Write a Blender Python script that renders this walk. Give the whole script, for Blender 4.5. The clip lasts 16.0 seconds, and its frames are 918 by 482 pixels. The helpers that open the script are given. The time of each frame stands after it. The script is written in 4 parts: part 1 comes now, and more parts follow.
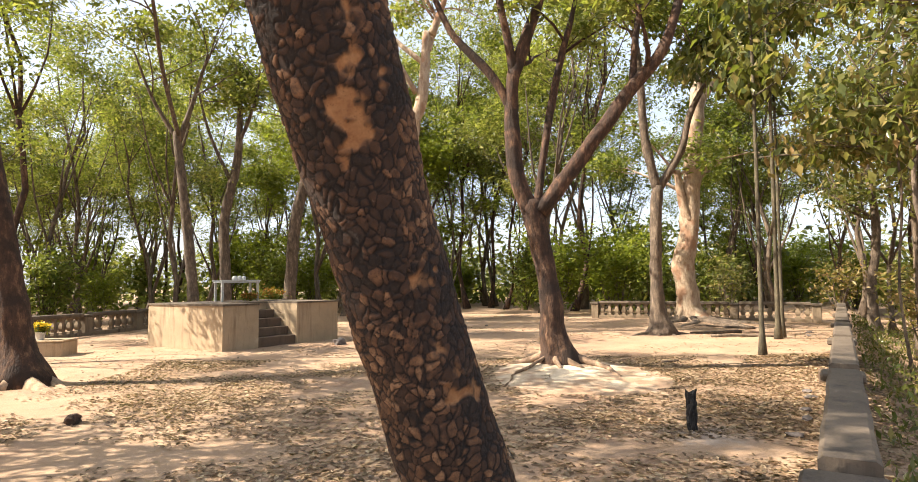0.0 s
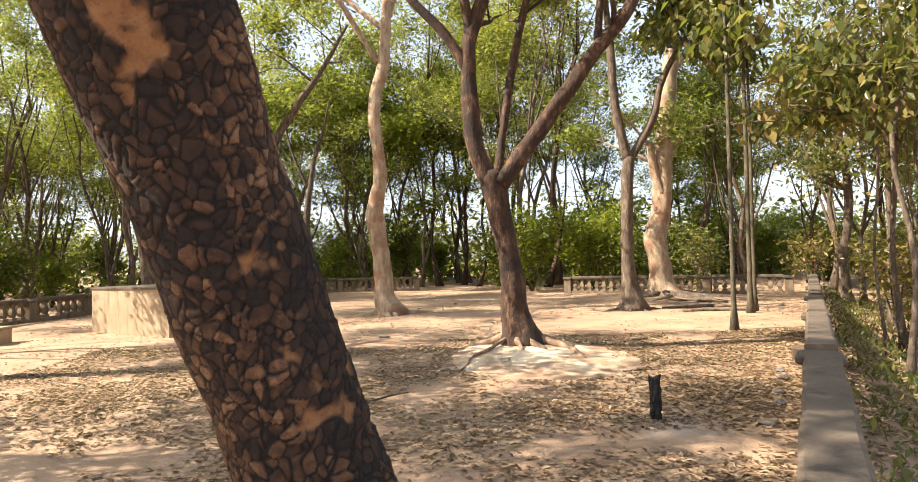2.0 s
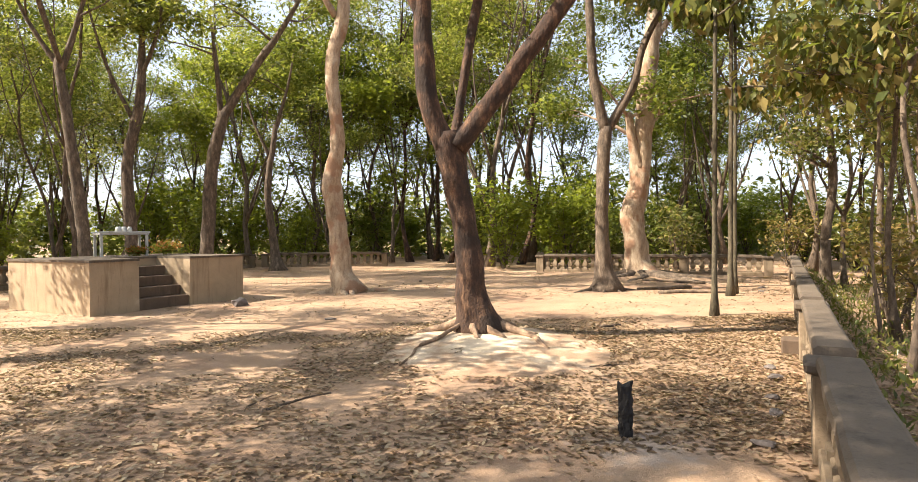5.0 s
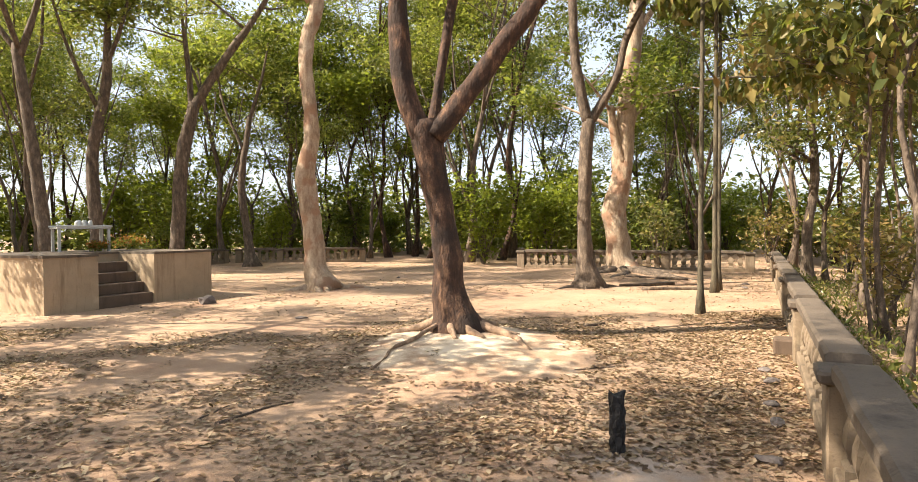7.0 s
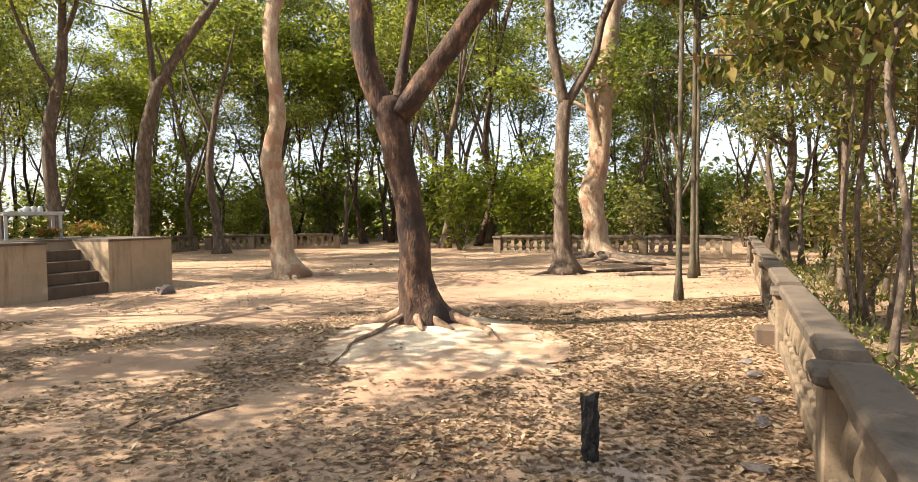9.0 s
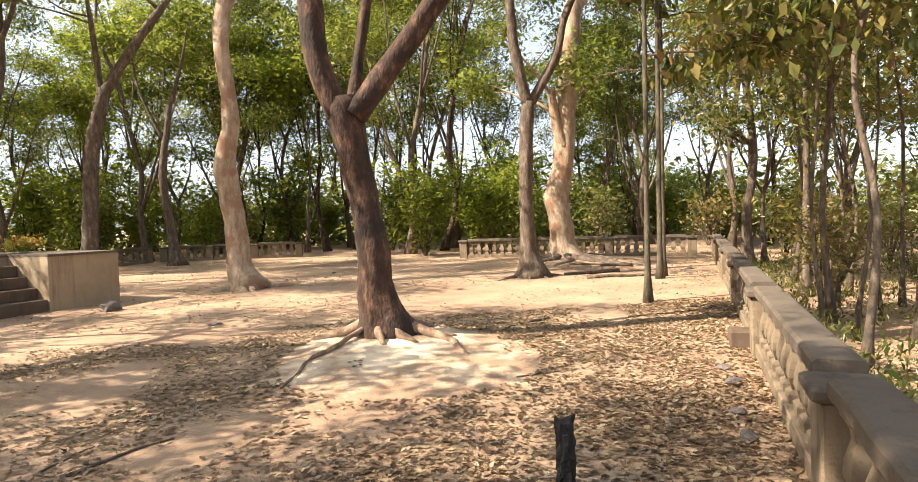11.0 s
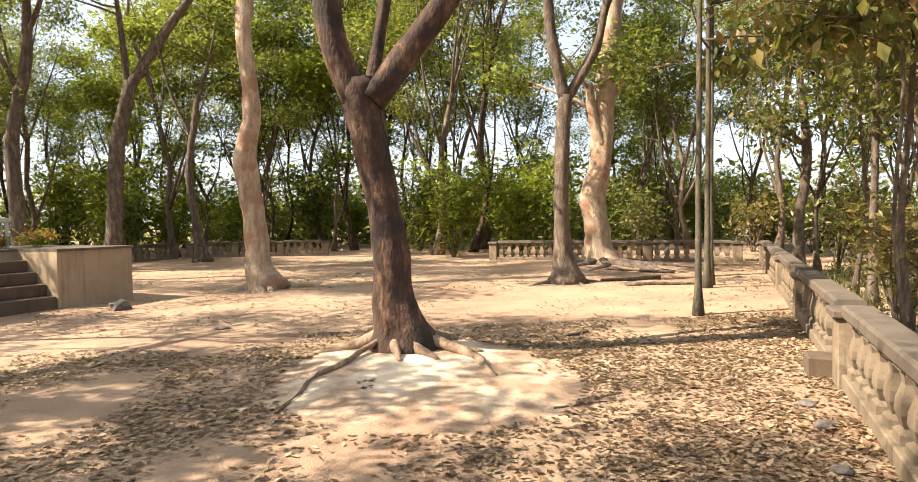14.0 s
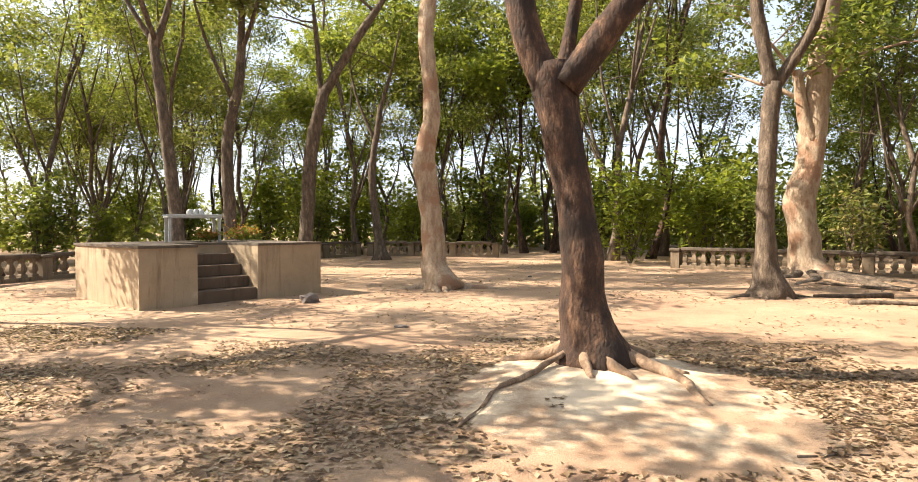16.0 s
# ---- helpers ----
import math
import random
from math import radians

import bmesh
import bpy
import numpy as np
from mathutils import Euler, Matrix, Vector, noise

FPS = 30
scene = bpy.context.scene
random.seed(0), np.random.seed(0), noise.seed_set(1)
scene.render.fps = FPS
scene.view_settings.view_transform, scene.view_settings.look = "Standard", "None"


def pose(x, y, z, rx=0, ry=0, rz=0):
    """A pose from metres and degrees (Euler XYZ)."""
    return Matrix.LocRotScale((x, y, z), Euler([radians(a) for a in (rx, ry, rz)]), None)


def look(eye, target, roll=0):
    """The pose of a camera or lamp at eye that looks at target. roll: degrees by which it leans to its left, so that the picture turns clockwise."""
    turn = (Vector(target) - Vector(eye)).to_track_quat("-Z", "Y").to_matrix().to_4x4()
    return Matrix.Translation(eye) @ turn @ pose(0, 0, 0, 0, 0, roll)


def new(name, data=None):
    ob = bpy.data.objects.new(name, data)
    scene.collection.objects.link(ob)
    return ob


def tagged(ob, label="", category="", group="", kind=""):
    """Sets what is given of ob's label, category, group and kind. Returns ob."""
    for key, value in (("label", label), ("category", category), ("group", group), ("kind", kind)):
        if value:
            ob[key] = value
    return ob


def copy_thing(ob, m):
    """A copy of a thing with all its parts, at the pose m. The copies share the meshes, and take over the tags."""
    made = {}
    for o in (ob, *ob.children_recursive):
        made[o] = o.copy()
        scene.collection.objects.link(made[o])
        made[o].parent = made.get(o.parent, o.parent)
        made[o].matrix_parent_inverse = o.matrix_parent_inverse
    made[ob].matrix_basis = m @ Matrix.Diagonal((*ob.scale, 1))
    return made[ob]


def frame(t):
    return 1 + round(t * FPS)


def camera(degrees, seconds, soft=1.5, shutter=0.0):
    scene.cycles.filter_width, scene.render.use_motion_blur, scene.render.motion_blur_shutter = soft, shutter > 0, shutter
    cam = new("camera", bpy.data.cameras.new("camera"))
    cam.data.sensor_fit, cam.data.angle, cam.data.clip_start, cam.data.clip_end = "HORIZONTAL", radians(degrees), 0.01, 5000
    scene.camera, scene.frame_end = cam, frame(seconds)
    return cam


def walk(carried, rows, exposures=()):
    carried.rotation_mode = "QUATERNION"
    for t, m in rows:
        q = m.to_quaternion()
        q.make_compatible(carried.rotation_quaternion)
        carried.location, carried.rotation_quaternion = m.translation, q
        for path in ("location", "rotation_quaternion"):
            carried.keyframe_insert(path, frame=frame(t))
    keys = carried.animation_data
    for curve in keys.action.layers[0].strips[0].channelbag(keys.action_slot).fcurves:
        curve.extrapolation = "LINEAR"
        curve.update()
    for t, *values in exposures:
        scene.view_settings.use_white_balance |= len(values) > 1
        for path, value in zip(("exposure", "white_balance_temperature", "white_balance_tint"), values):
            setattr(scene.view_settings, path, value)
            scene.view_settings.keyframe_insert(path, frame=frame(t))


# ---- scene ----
cam = camera(73.7, 16.0, soft=0.9)
PATH = [
    (0, (0.102, 0.033, 1.55), (0.113, 2.028, 1.687), -0.6),
    (0.5, (0.113, 0.217, 1.564), (0.16, 2.212, 1.69), -0.4),
    (1, (0.16, 0.392, 1.552), (0.242, 2.387, 1.657), -0.5),
    (1.5, (0.325, 0.579, 1.547), (0.415, 2.576, 1.622), -0.8),
    (2, (0.501, 0.769, 1.552), (0.581, 2.767, 1.613), -1.5),
    (2.5, (0.589, 0.999, 1.539), (0.667, 2.997, 1.567), -1.0),
    (3, (0.647, 1.252, 1.557), (0.749, 3.25, 1.58), -0.2),
    (3.5, (0.7, 1.397, 1.551), (0.823, 3.393, 1.548), 0.2),
    (4, (0.828, 1.623, 1.539), (0.958, 3.619, 1.53), -0.2),
    (6.5, (1.025, 2.432, 1.529), (1.216, 4.423, 1.491), -0.6),
    (7, (1.055, 2.532, 1.521), (1.267, 4.52, 1.485), -0.5),
    (7.5, (1.136, 2.658, 1.524), (1.354, 4.646, 1.478), -0.5),
    (8, (1.222, 2.765, 1.516), (1.44, 4.752, 1.472), -0.8),
    (8.5, (1.235, 2.842, 1.505), (1.464, 4.828, 1.449), -0.8),
    (9, (1.265, 3.002, 1.511), (1.543, 4.981, 1.427), -0.7),
    (11.5, (1.425, 3.453, 1.523), (1.814, 5.413, 1.462), -2.1),
    (12, (1.47, 3.517, 1.529), (1.847, 5.481, 1.482), -2.0),
    (12.5, (1.488, 3.648, 1.512), (1.841, 5.616, 1.455), -1.5),
    (13, (1.482, 3.888, 1.514), (1.818, 5.859, 1.469), -0.8),
    (13.5, (1.514, 4.101, 1.514), (1.84, 6.074, 1.461), -0.8),
    (14, (1.566, 4.294, 1.507), (1.855, 6.272, 1.439), -1.0),
    (14.5, (1.585, 4.354, 1.496), (1.789, 6.343, 1.43), -0.5),
    (15, (1.530, 4.460, 1.490), (1.535, 6.460, 1.463), 0.3),
    (15.5, (1.461, 4.612, 1.468), (1.335, 6.608, 1.45), 0.4),
    (16, (1.343, 4.911, 1.454), (1.096, 6.895, 1.404), 0.0),
]
walk(cam, [(t, look(eye, target, roll)) for t, eye, target, roll in PATH], [(0.0, 1.62, 6500, 12), (16.0, 1.62, 6500, 12)])

# ---- world, sun, exposure ----
SUN_FROM = Vector((-0.735, -0.06, 0.675)).normalized()
world = bpy.data.worlds.new("world")
scene.world = world
world.use_nodes = True
_wn = world.node_tree.nodes
_sky = _wn.new("ShaderNodeTexSky")
_sky.sky_type = "NISHITA"
_sky.sun_disc = False
_sky.sun_elevation = math.asin(SUN_FROM.z)
_sky.sun_rotation = math.atan2(SUN_FROM.x, SUN_FROM.y)
_sky.air_density, _sky.dust_density, _sky.ozone_density = 1.0, 3.0, 1.0
_haze = _wn.new("ShaderNodeMix")
_haze.data_type = "RGBA"
_haze.inputs[0].default_value = 0.5
_haze.inputs[7].default_value = (4.2, 4.5, 4.8, 1)
world.node_tree.links.new(_sky.outputs[0], _haze.inputs[6])
world.node_tree.links.new(_haze.outputs[2], _wn["Background"].inputs[0])
_wn["Background"].inputs[1].default_value = 0.1
sun = new("sun", bpy.data.lights.new("sun", "SUN"))
sun.data.energy, sun.data.angle, sun.data.color = 5.0, radians(0.4), (1.0, 0.89, 0.72)
sun.matrix_world = look((0, 0, 30), Vector((0, 0, 30)) - SUN_FROM)


# ---- materials ----
class Mat:
    """A node material with a few shorthands."""

    def __init__(self, name, rough=0.8, metal=0.0):
        self.m = bpy.data.materials.new(name)
        self.m.use_nodes = True
        self.t = self.m.node_tree
        self.b = self.t.nodes["Principled BSDF"]
        self.b.inputs["Roughness"].default_value = rough
        self.b.inputs["Metallic"].default_value = metal
        self.co = self.n("ShaderNodeTexCoord").outputs["Object"]

    def n(self, kind, **values):
        node = self.t.nodes.new(kind)
        for k, v in values.items():
            node.inputs[k.replace("_", " ")].default_value = v
        return node

    def l(self, a, b):
        self.t.links.new(a, b)

    def noise(self, scale, detail=4.0, rough=0.6, stretch=None, co=None):
        node = self.n("ShaderNodeTexNoise", Scale=scale, Detail=detail, Roughness=rough)
        src = co or self.co
        if stretch:
            mp = self.n("ShaderNodeMapping", Scale=stretch)
            self.l(src, mp.inputs[0])
            src = mp.outputs[0]
        self.l(src, node.inputs["Vector"])
        return node.outputs[0]

    def voronoi(self, scale, feature="F1", stretch=None):
        node = self.n("ShaderNodeTexVoronoi", Scale=scale)
        node.feature = feature
        src = self.co
        if stretch:
            mp = self.n("ShaderNodeMapping", Scale=stretch)
            self.l(src, mp.inputs[0])
            src = mp.outputs[0]
        self.l(src, node.inputs["Vector"])
        return node.outputs["Distance"]

    def ramp(self, fac, *stops):
        node = self.n("ShaderNodeValToRGB")
        el = node.color_ramp.elements
        while len(el) < len(stops):
            el.new(0.5)
        for e, (p, c) in zip(el, stops):
            e.position, e.color = p, (*c, 1) if len(c) == 3 else c
        self.l(fac, node.inputs[0])
        return node.outputs[0]

    def val(self, fac, lo, hi, a=0.0, b=1.0):
        node = self.n("ShaderNodeMapRange", From_Min=lo, From_Max=hi, To_Min=a, To_Max=b)
        self.l(fac, node.inputs[0])
        return node.outputs[0]

    def mix(self, fac, a, b, mode="MIX"):
        node = self.n("ShaderNodeMix")
        node.data_type, node.blend_type = "RGBA", mode
        for src, i in ((fac, 0), (a, 6), (b, 7)):
            if isinstance(src, tuple):
                node.inputs[i].default_value = (*src, 1)
            elif isinstance(src, float):
                node.inputs[i].default_value = src
            else:
                self.l(src, node.inputs[i])
        return node.outputs[2]

    def color(self, c):
        self.l(c, self.b.inputs["Base Color"])

    def bump(self, h, strength=0.5, dist=0.02):
        node = self.n("ShaderNodeBump", Strength=strength, Distance=dist)
        self.l(h, node.inputs["Height"])
        self.l(node.outputs[0], self.b.inputs["Normal"])


def m_ground():
    k = Mat("dry_soil", 0.95)
    c = k.ramp(k.noise(0.45, 6, 0.65), (0.3, (0.22, 0.120, 0.075)), (0.5, (0.345, 0.225, 0.140)), (0.7, (0.47, 0.32, 0.21)))
    c = k.mix(k.val(k.noise(2.2, 5, 0.7), 0.42, 0.7), c, (0.36, 0.245, 0.16))
    c = k.mix(k.val(k.noise(28, 3, 0.7), 0.55, 0.75, 0, 0.55), c, (0.16, 0.10, 0.06))
    c = k.mix(k.val(k.noise(60, 2, 0.6), 0.6, 0.75, 0, 0.5), c, (0.58, 0.44, 0.28))
    # pale dusty patch at the foot of the forked tree, its sunlit brightness painted in
    at = k.n("ShaderNodeVectorMath")
    at.operation = "DISTANCE"
    flat = k.n("ShaderNodeMapping", Scale=(0.8, 1.0, 0.0))
    k.l(k.co, flat.inputs[0])
    k.l(flat.outputs[0], at.inputs[0])
    at.inputs[1].default_value = (1.95 * 0.8, 10.1, 0)
    add = k.n("ShaderNodeMath")
    k.l(at.outputs["Value"], add.inputs[0])
    k.l(k.val(k.noise(1.3, 7, 0.7), 0.33, 0.67, -1.0, 1.0), add.inputs[1])
    c = k.mix(k.val(add.outputs[0], 1.2, 0.2, 0, 0.85), c, (0.74, 0.61, 0.44))
    ash = k.n("ShaderNodeVectorMath")
    ash.operation = "DISTANCE"
    k.l(k.co, ash.inputs[0])
    ash.inputs[1].default_value = (2.62, 6.4, 0)
    ad2 = k.n("ShaderNodeMath")
    k.l(ash.outputs["Value"], ad2.inputs[0])
    k.l(k.val(k.noise(5, 5), 0.2, 0.8, -0.35, 0.35), ad2.inputs[1])
    c = k.mix(k.val(ad2.outputs[0], 0.55, 0.2, 0, 0.6), c, (0.36, 0.31, 0.27))
    k.color(c)
    k.bump(k.mix(0.5, k.noise(9, 6, 0.7), k.noise(55, 4, 0.7)), 0.7, 0.03)
    return k.m


def m_bark(name, dark, mid, light, scale=9.0, patch=None):
    k = Mat(name, 0.92)
    c = k.ramp(k.noise(scale, 6, 0.7, (1, 1, 0.35)), (0.3, dark), (0.52, mid), (0.72, light))
    if patch:
        c = k.mix(k.val(k.noise(1.7, 3, 0.5), 0.53, 0.60, 0, 0.85), c, patch)
    c = k.mix(k.val(k.noise(scale * 5, 4, 0.7), 0.5, 0.75, 0, 0.6), c, dark)
    k.color(c)
    k.bump(k.mix(0.5, k.noise(scale * 2, 5, 0.75, (1, 1, 0.3)), k.voronoi(scale * 2.2, "DISTANCE_TO_EDGE", (1, 1, 0.45))), 0.9, 0.03)
    return k.m


def m_plate_bark():
    k = Mat("plated_bark", 0.9)
    a = k.n("ShaderNodeAttribute")
    a.attribute_name = "plate"
    b = k.n("ShaderNodeAttribute")
    b.attribute_name = "bare"
    tone = k.n("ShaderNodeAttribute")
    tone.attribute_name = "tone"
    plate = k.ramp(tone.outputs["Fac"], (0.0, (0.014, 0.009, 0.007)), (0.4, (0.056, 0.027, 0.014)), (0.7, (0.145, 0.072, 0.034)), (1.0, (0.27, 0.15, 0.078)))
    plate = k.mix(k.val(k.noise(60, 5, 0.8), 0.45, 0.66, 0, 0.75), plate, (0.030, 0.019, 0.014))
    plate = k.mix(k.val(k.noise(26, 5, 0.75), 0.63, 0.73, 0, 0.4), plate, (0.26, 0.19, 0.13))
    smooth = k.ramp(k.noise(22, 5, 0.7), (0.3, (0.20, 0.090, 0.036)), (0.7, (0.34, 0.18, 0.080)))
    smooth = k.mix(k.val(k.noise(90, 3, 0.7), 0.60, 0.70, 0, 0.6), smooth, (0.10, 0.045, 0.022))
    c = k.mix(b.outputs["Fac"], plate, smooth)
    c = k.mix(a.outputs["Fac"], (0.009, 0.006, 0.005), c)
    k.color(c)
    k.bump(k.mix(0.5, k.noise(110, 5, 0.8), k.noise(38, 5, 0.75)), 0.9, 0.012)
    return k.m


def m_concrete(name, base, stain, light):
    k = Mat(name, 0.9)
    c = k.ramp(k.noise(1.6, 6, 0.7), (0.3, tuple(v * 0.75 for v in base)), (0.6, base), (0.8, light))
    c = k.mix(k.val(k.noise(3.0, 5, 0.7, (1.6, 1.6, 0.16)), 0.52, 0.72, 0, 0.8), c, stain)
    c = k.mix(k.val(k.noise(40, 3, 0.7), 0.55, 0.75, 0, 0.45), c, stain)
    k.color(c)
    k.bump(k.mix(0.5, k.noise(70, 4), k.noise(8, 6, 0.7)), 0.5, 0.015)
    return k.m


def m_leaf(name, colors, glow=0.45, rough=0.45, pieces=True):
    """Leaf: each blade takes its own tone; light passes through it."""
    k = Mat(name, rough)
    g = k.n("ShaderNodeNewGeometry")
    stops = [(i / (len(colors) - 1), c) for i, c in enumerate(colors)]
    c = k.ramp(g.outputs["Random Per Island"], *stops)
    c = k.mix(k.val(k.noise(0.5, 3), 0.35, 0.7, 0, 0.45), c, tuple(v * 0.65 for v in colors[0]))
    k.color(c)
    k.b.inputs["Specular IOR Level"].default_value = 0.35
    if glow:
        tr = k.n("ShaderNodeBsdfTranslucent")
        k.l(k.mix(0.5, c, (0.30, 0.34, 0.03)), tr.inputs[0])
        mx = k.n("ShaderNodeMixShader", Fac=glow)
        k.l(k.b.outputs[0], mx.inputs[1])
        k.l(tr.outputs[0], mx.inputs[2])
        k.l(mx.outputs[0], k.t.nodes["Material Output"].inputs[0])
    return k.m


def m_plain(name, base, rough=0.7, var=0.3, scale=12, metal=0.0):
    k = Mat(name, rough, metal)
    k.color(k.ramp(k.noise(scale, 5, 0.7), (0.3, tuple(v * (1 - var) for v in base)), (0.7, tuple(min(1, v * (1 + var)) for v in base))))
    k.bump(k.noise(scale * 4, 4), 0.4, 0.01)
    return k.m


SOIL = m_ground()
PLATE = m_plate_bark()
BARK_RED = m_bark("reddish_bark", (0.013, 0.008, 0.006), (0.060, 0.030, 0.017), (0.21, 0.115, 0.064), 9.0, (0.022, 0.013, 0.009))
BARK_PALE = m_bark("pale_bark", (0.17, 0.105, 0.065), (0.36, 0.27, 0.185), (0.50, 0.41, 0.30), 6.0, (0.27, 0.15, 0.09))
BARK_GREY = m_bark("grey_brown_bark", (0.035, 0.025, 0.018), (0.11, 0.08, 0.056), (0.25, 0.19, 0.135))
BARK_ROOT = m_bark("dusty_root_bark", (0.18, 0.11, 0.07), (0.38, 0.26, 0.165), (0.56, 0.42, 0.28))
BARK_FOOT = m_bark("dusty_foot_bark", (0.12, 0.075, 0.048), (0.27, 0.18, 0.115), (0.46, 0.33, 0.215))
BARK_POLE = m_bark("greenish_bark", (0.032, 0.026, 0.017), (0.08, 0.066, 0.040), (0.17, 0.14, 0.09), 12)
CONC = m_concrete("weathered_concrete", (0.21, 0.155, 0.10), (0.035, 0.025, 0.017), (0.42, 0.33, 0.22))
CONC_CAP = m_concrete("dusty_cap_concrete", (0.125, 0.095, 0.068), (0.04, 0.03, 0.022), (0.21, 0.165, 0.12))
PLASTER = m_concrete("stained_plaster", (0.37, 0.275, 0.175), (0.17, 0.115, 0.068), (0.50, 0.39, 0.265))
# brown concrete, its colour darkened to include shadow on the recessed risers
STEP = m_concrete("shaded_brown_step_concrete", (0.12, 0.08, 0.052), (0.05, 0.032, 0.022), (0.20, 0.145, 0.10))
CHAR = m_plain("charred_wood", (0.016, 0.014, 0.013), 0.85, 0.6, 20)
ASH = m_plain("grey_ash", (0.24, 0.21, 0.18), 0.95, 0.3, 30)
ROCK = m_plain("dark_stone", (0.12, 0.10, 0.09), 0.9, 0.4, 14)
METAL = m_plain("galvanised_metal", (0.42, 0.42, 0.40), 0.5, 0.2, 10, 0.3)
CLAY = m_plain("whitewashed_clay", (0.55, 0.50, 0.44), 0.85, 0.2)
LITTER = m_leaf("dry_leaf", [(0.075, 0.042, 0.025), (0.17, 0.098, 0.055), (0.28, 0.18, 0.10), (0.52, 0.40, 0.26), (0.22, 0.14, 0.08)], 0.12, 0.5)
LEAF_FINE = m_leaf("feathery_leaf", [(0.05, 0.07, 0.018), (0.16, 0.19, 0.04), (0.29, 0.30, 0.075), (0.44, 0.41, 0.12)], 0.55)
LEAF_GREEN = m_leaf("green_leaf", [(0.03, 0.05, 0.013), (0.10, 0.14, 0.028), (0.20, 0.24, 0.048), (0.36, 0.35, 0.09)], 0.52)
LEAF_BROAD = m_leaf("broad_dark_leaf", [(0.035, 0.05, 0.018), (0.09, 0.11, 0.032), (0.17, 0.17, 0.05), (0.38, 0.29, 0.11)], 0.42, 0.28)
LEAF_DRY = m_leaf("drying_leaf", [(0.10, 0.10, 0.03), (0.22, 0.17, 0.05), (0.30, 0.20, 0.07), (0.26, 0.13, 0.06)], 0.4)
LEAF_LIME = m_leaf("lime_leaf", [(0.09, 0.13, 0.015), (0.16, 0.20, 0.02), (0.24, 0.26, 0.03)], 0.55)
LEAF_FAR = m_leaf("distant_leaf", [(0.05, 0.075, 0.02), (0.12, 0.15, 0.04), (0.22, 0.23, 0.06), (0.36, 0.32, 0.12)], 0.5)
PETAL = m_leaf("yellow_petal", [(0.75, 0.50, 0.02), (0.85, 0.62, 0.05)], 0.3)
PETAL_RED = m_leaf("orange_petal", [(0.45, 0.10, 0.03), (0.30, 0.20, 0.03), (0.55, 0.16, 0.04)], 0.3)


# ---- mesh helpers ----
class Soup:
    """Collects vertices and polygons for one mesh."""

    def __init__(self):
        self.v, self.f = [], []

    def add(self, verts, faces):
        o = len(self.v)
        self.v += [tuple(p) for p in verts]
        self.f += [tuple(i + o for i in q) for q in faces]

    def box(self, lo, hi, bevel=0.0):
        x0, y0, z0 = lo
        x1, y1, z1 = hi
        if not bevel:
            self.add([(x, y, z) for z in (z0, z1) for x, y in ((x0, y0), (x1, y0), (x1, y1), (x0, y1))],
                     [(3, 2, 1, 0), (4, 5, 6, 7), (0, 1, 5, 4), (1, 2, 6, 5), (2, 3, 7, 6), (3, 0, 4, 7)])
            return
        b, rings = bevel, []
        for z, i in ((z0, b), (z0 + b, 0), (z1 - b, 0), (z1, b)):
            c = b
            rings.append([(x0 + i + c, y0 + i, z), (x1 - i - c, y0 + i, z), (x1 - i, y0 + i + c, z), (x1 - i, y1 - i - c, z),
                          (x1 - i - c, y1 - i, z), (x0 + i + c, y1 - i, z), (x0 + i, y1 - i - c, z), (x0 + i, y0 + i + c, z)])
        self.loft(rings)

    def loft(self, rings, cap=True):
        n = len(rings[0])
        faces = [(r * n + i, r * n + (i + 1) % n, (r + 1) * n + (i + 1) % n, (r + 1) * n + i) for r in range(len(rings) - 1) for i in range(n)]
        if cap:
            faces += [tuple(reversed(range(n))), tuple((len(rings) - 1) * n + i for i in range(n))]
        self.add([p for r in rings for p in r], faces)

    def tube(self, pts, radii, sides=8, wob=0.0):
        pts = [Vector(p) for p in pts]
        rings, ref = [], Vector((0.31, 0.95, 0.1))
        for i, p in enumerate(pts):
            d = (pts[min(i + 1, len(pts) - 1)] - pts[max(i - 1, 0)]).normalized()
            a = d.cross(ref).normalized()
            b = d.cross(a)
            ring = []
            for s in range(sides):
                w = 2 * math.pi * s / sides
                r = radii[i] * (1 + wob * noise.noise(p * 2.3 + Vector((math.cos(w), math.sin(w), 0)) * 1.3))
                ring.append(p + (a * math.cos(w) - b * math.sin(w)) * r)
            rings.append(ring)
        self.loft(rings)

    def mesh(self, name, material, smooth=False):
        me = bpy.data.meshes.new(name)
        me.from_pydata(self.v, [], self.f)
        me.materials.append(material)
        if smooth:
            me.polygons.foreach_set("use_smooth", [True] * len(me.polygons))
        me.update()
        return me


def part(name, soup, material, parent=None, label="", smooth=False):
    ob = new(name, soup.mesh(name, material, smooth))
    ob.parent = parent
    return tagged(ob, label)


def thing(name, label, category, group="", at=(0, 0, 0), turn=0.0, kind=""):
    ob = new(name)
    ob.matrix_basis = pose(*at, 0, 0, turn)
    return tagged(ob, label, category, group, kind)


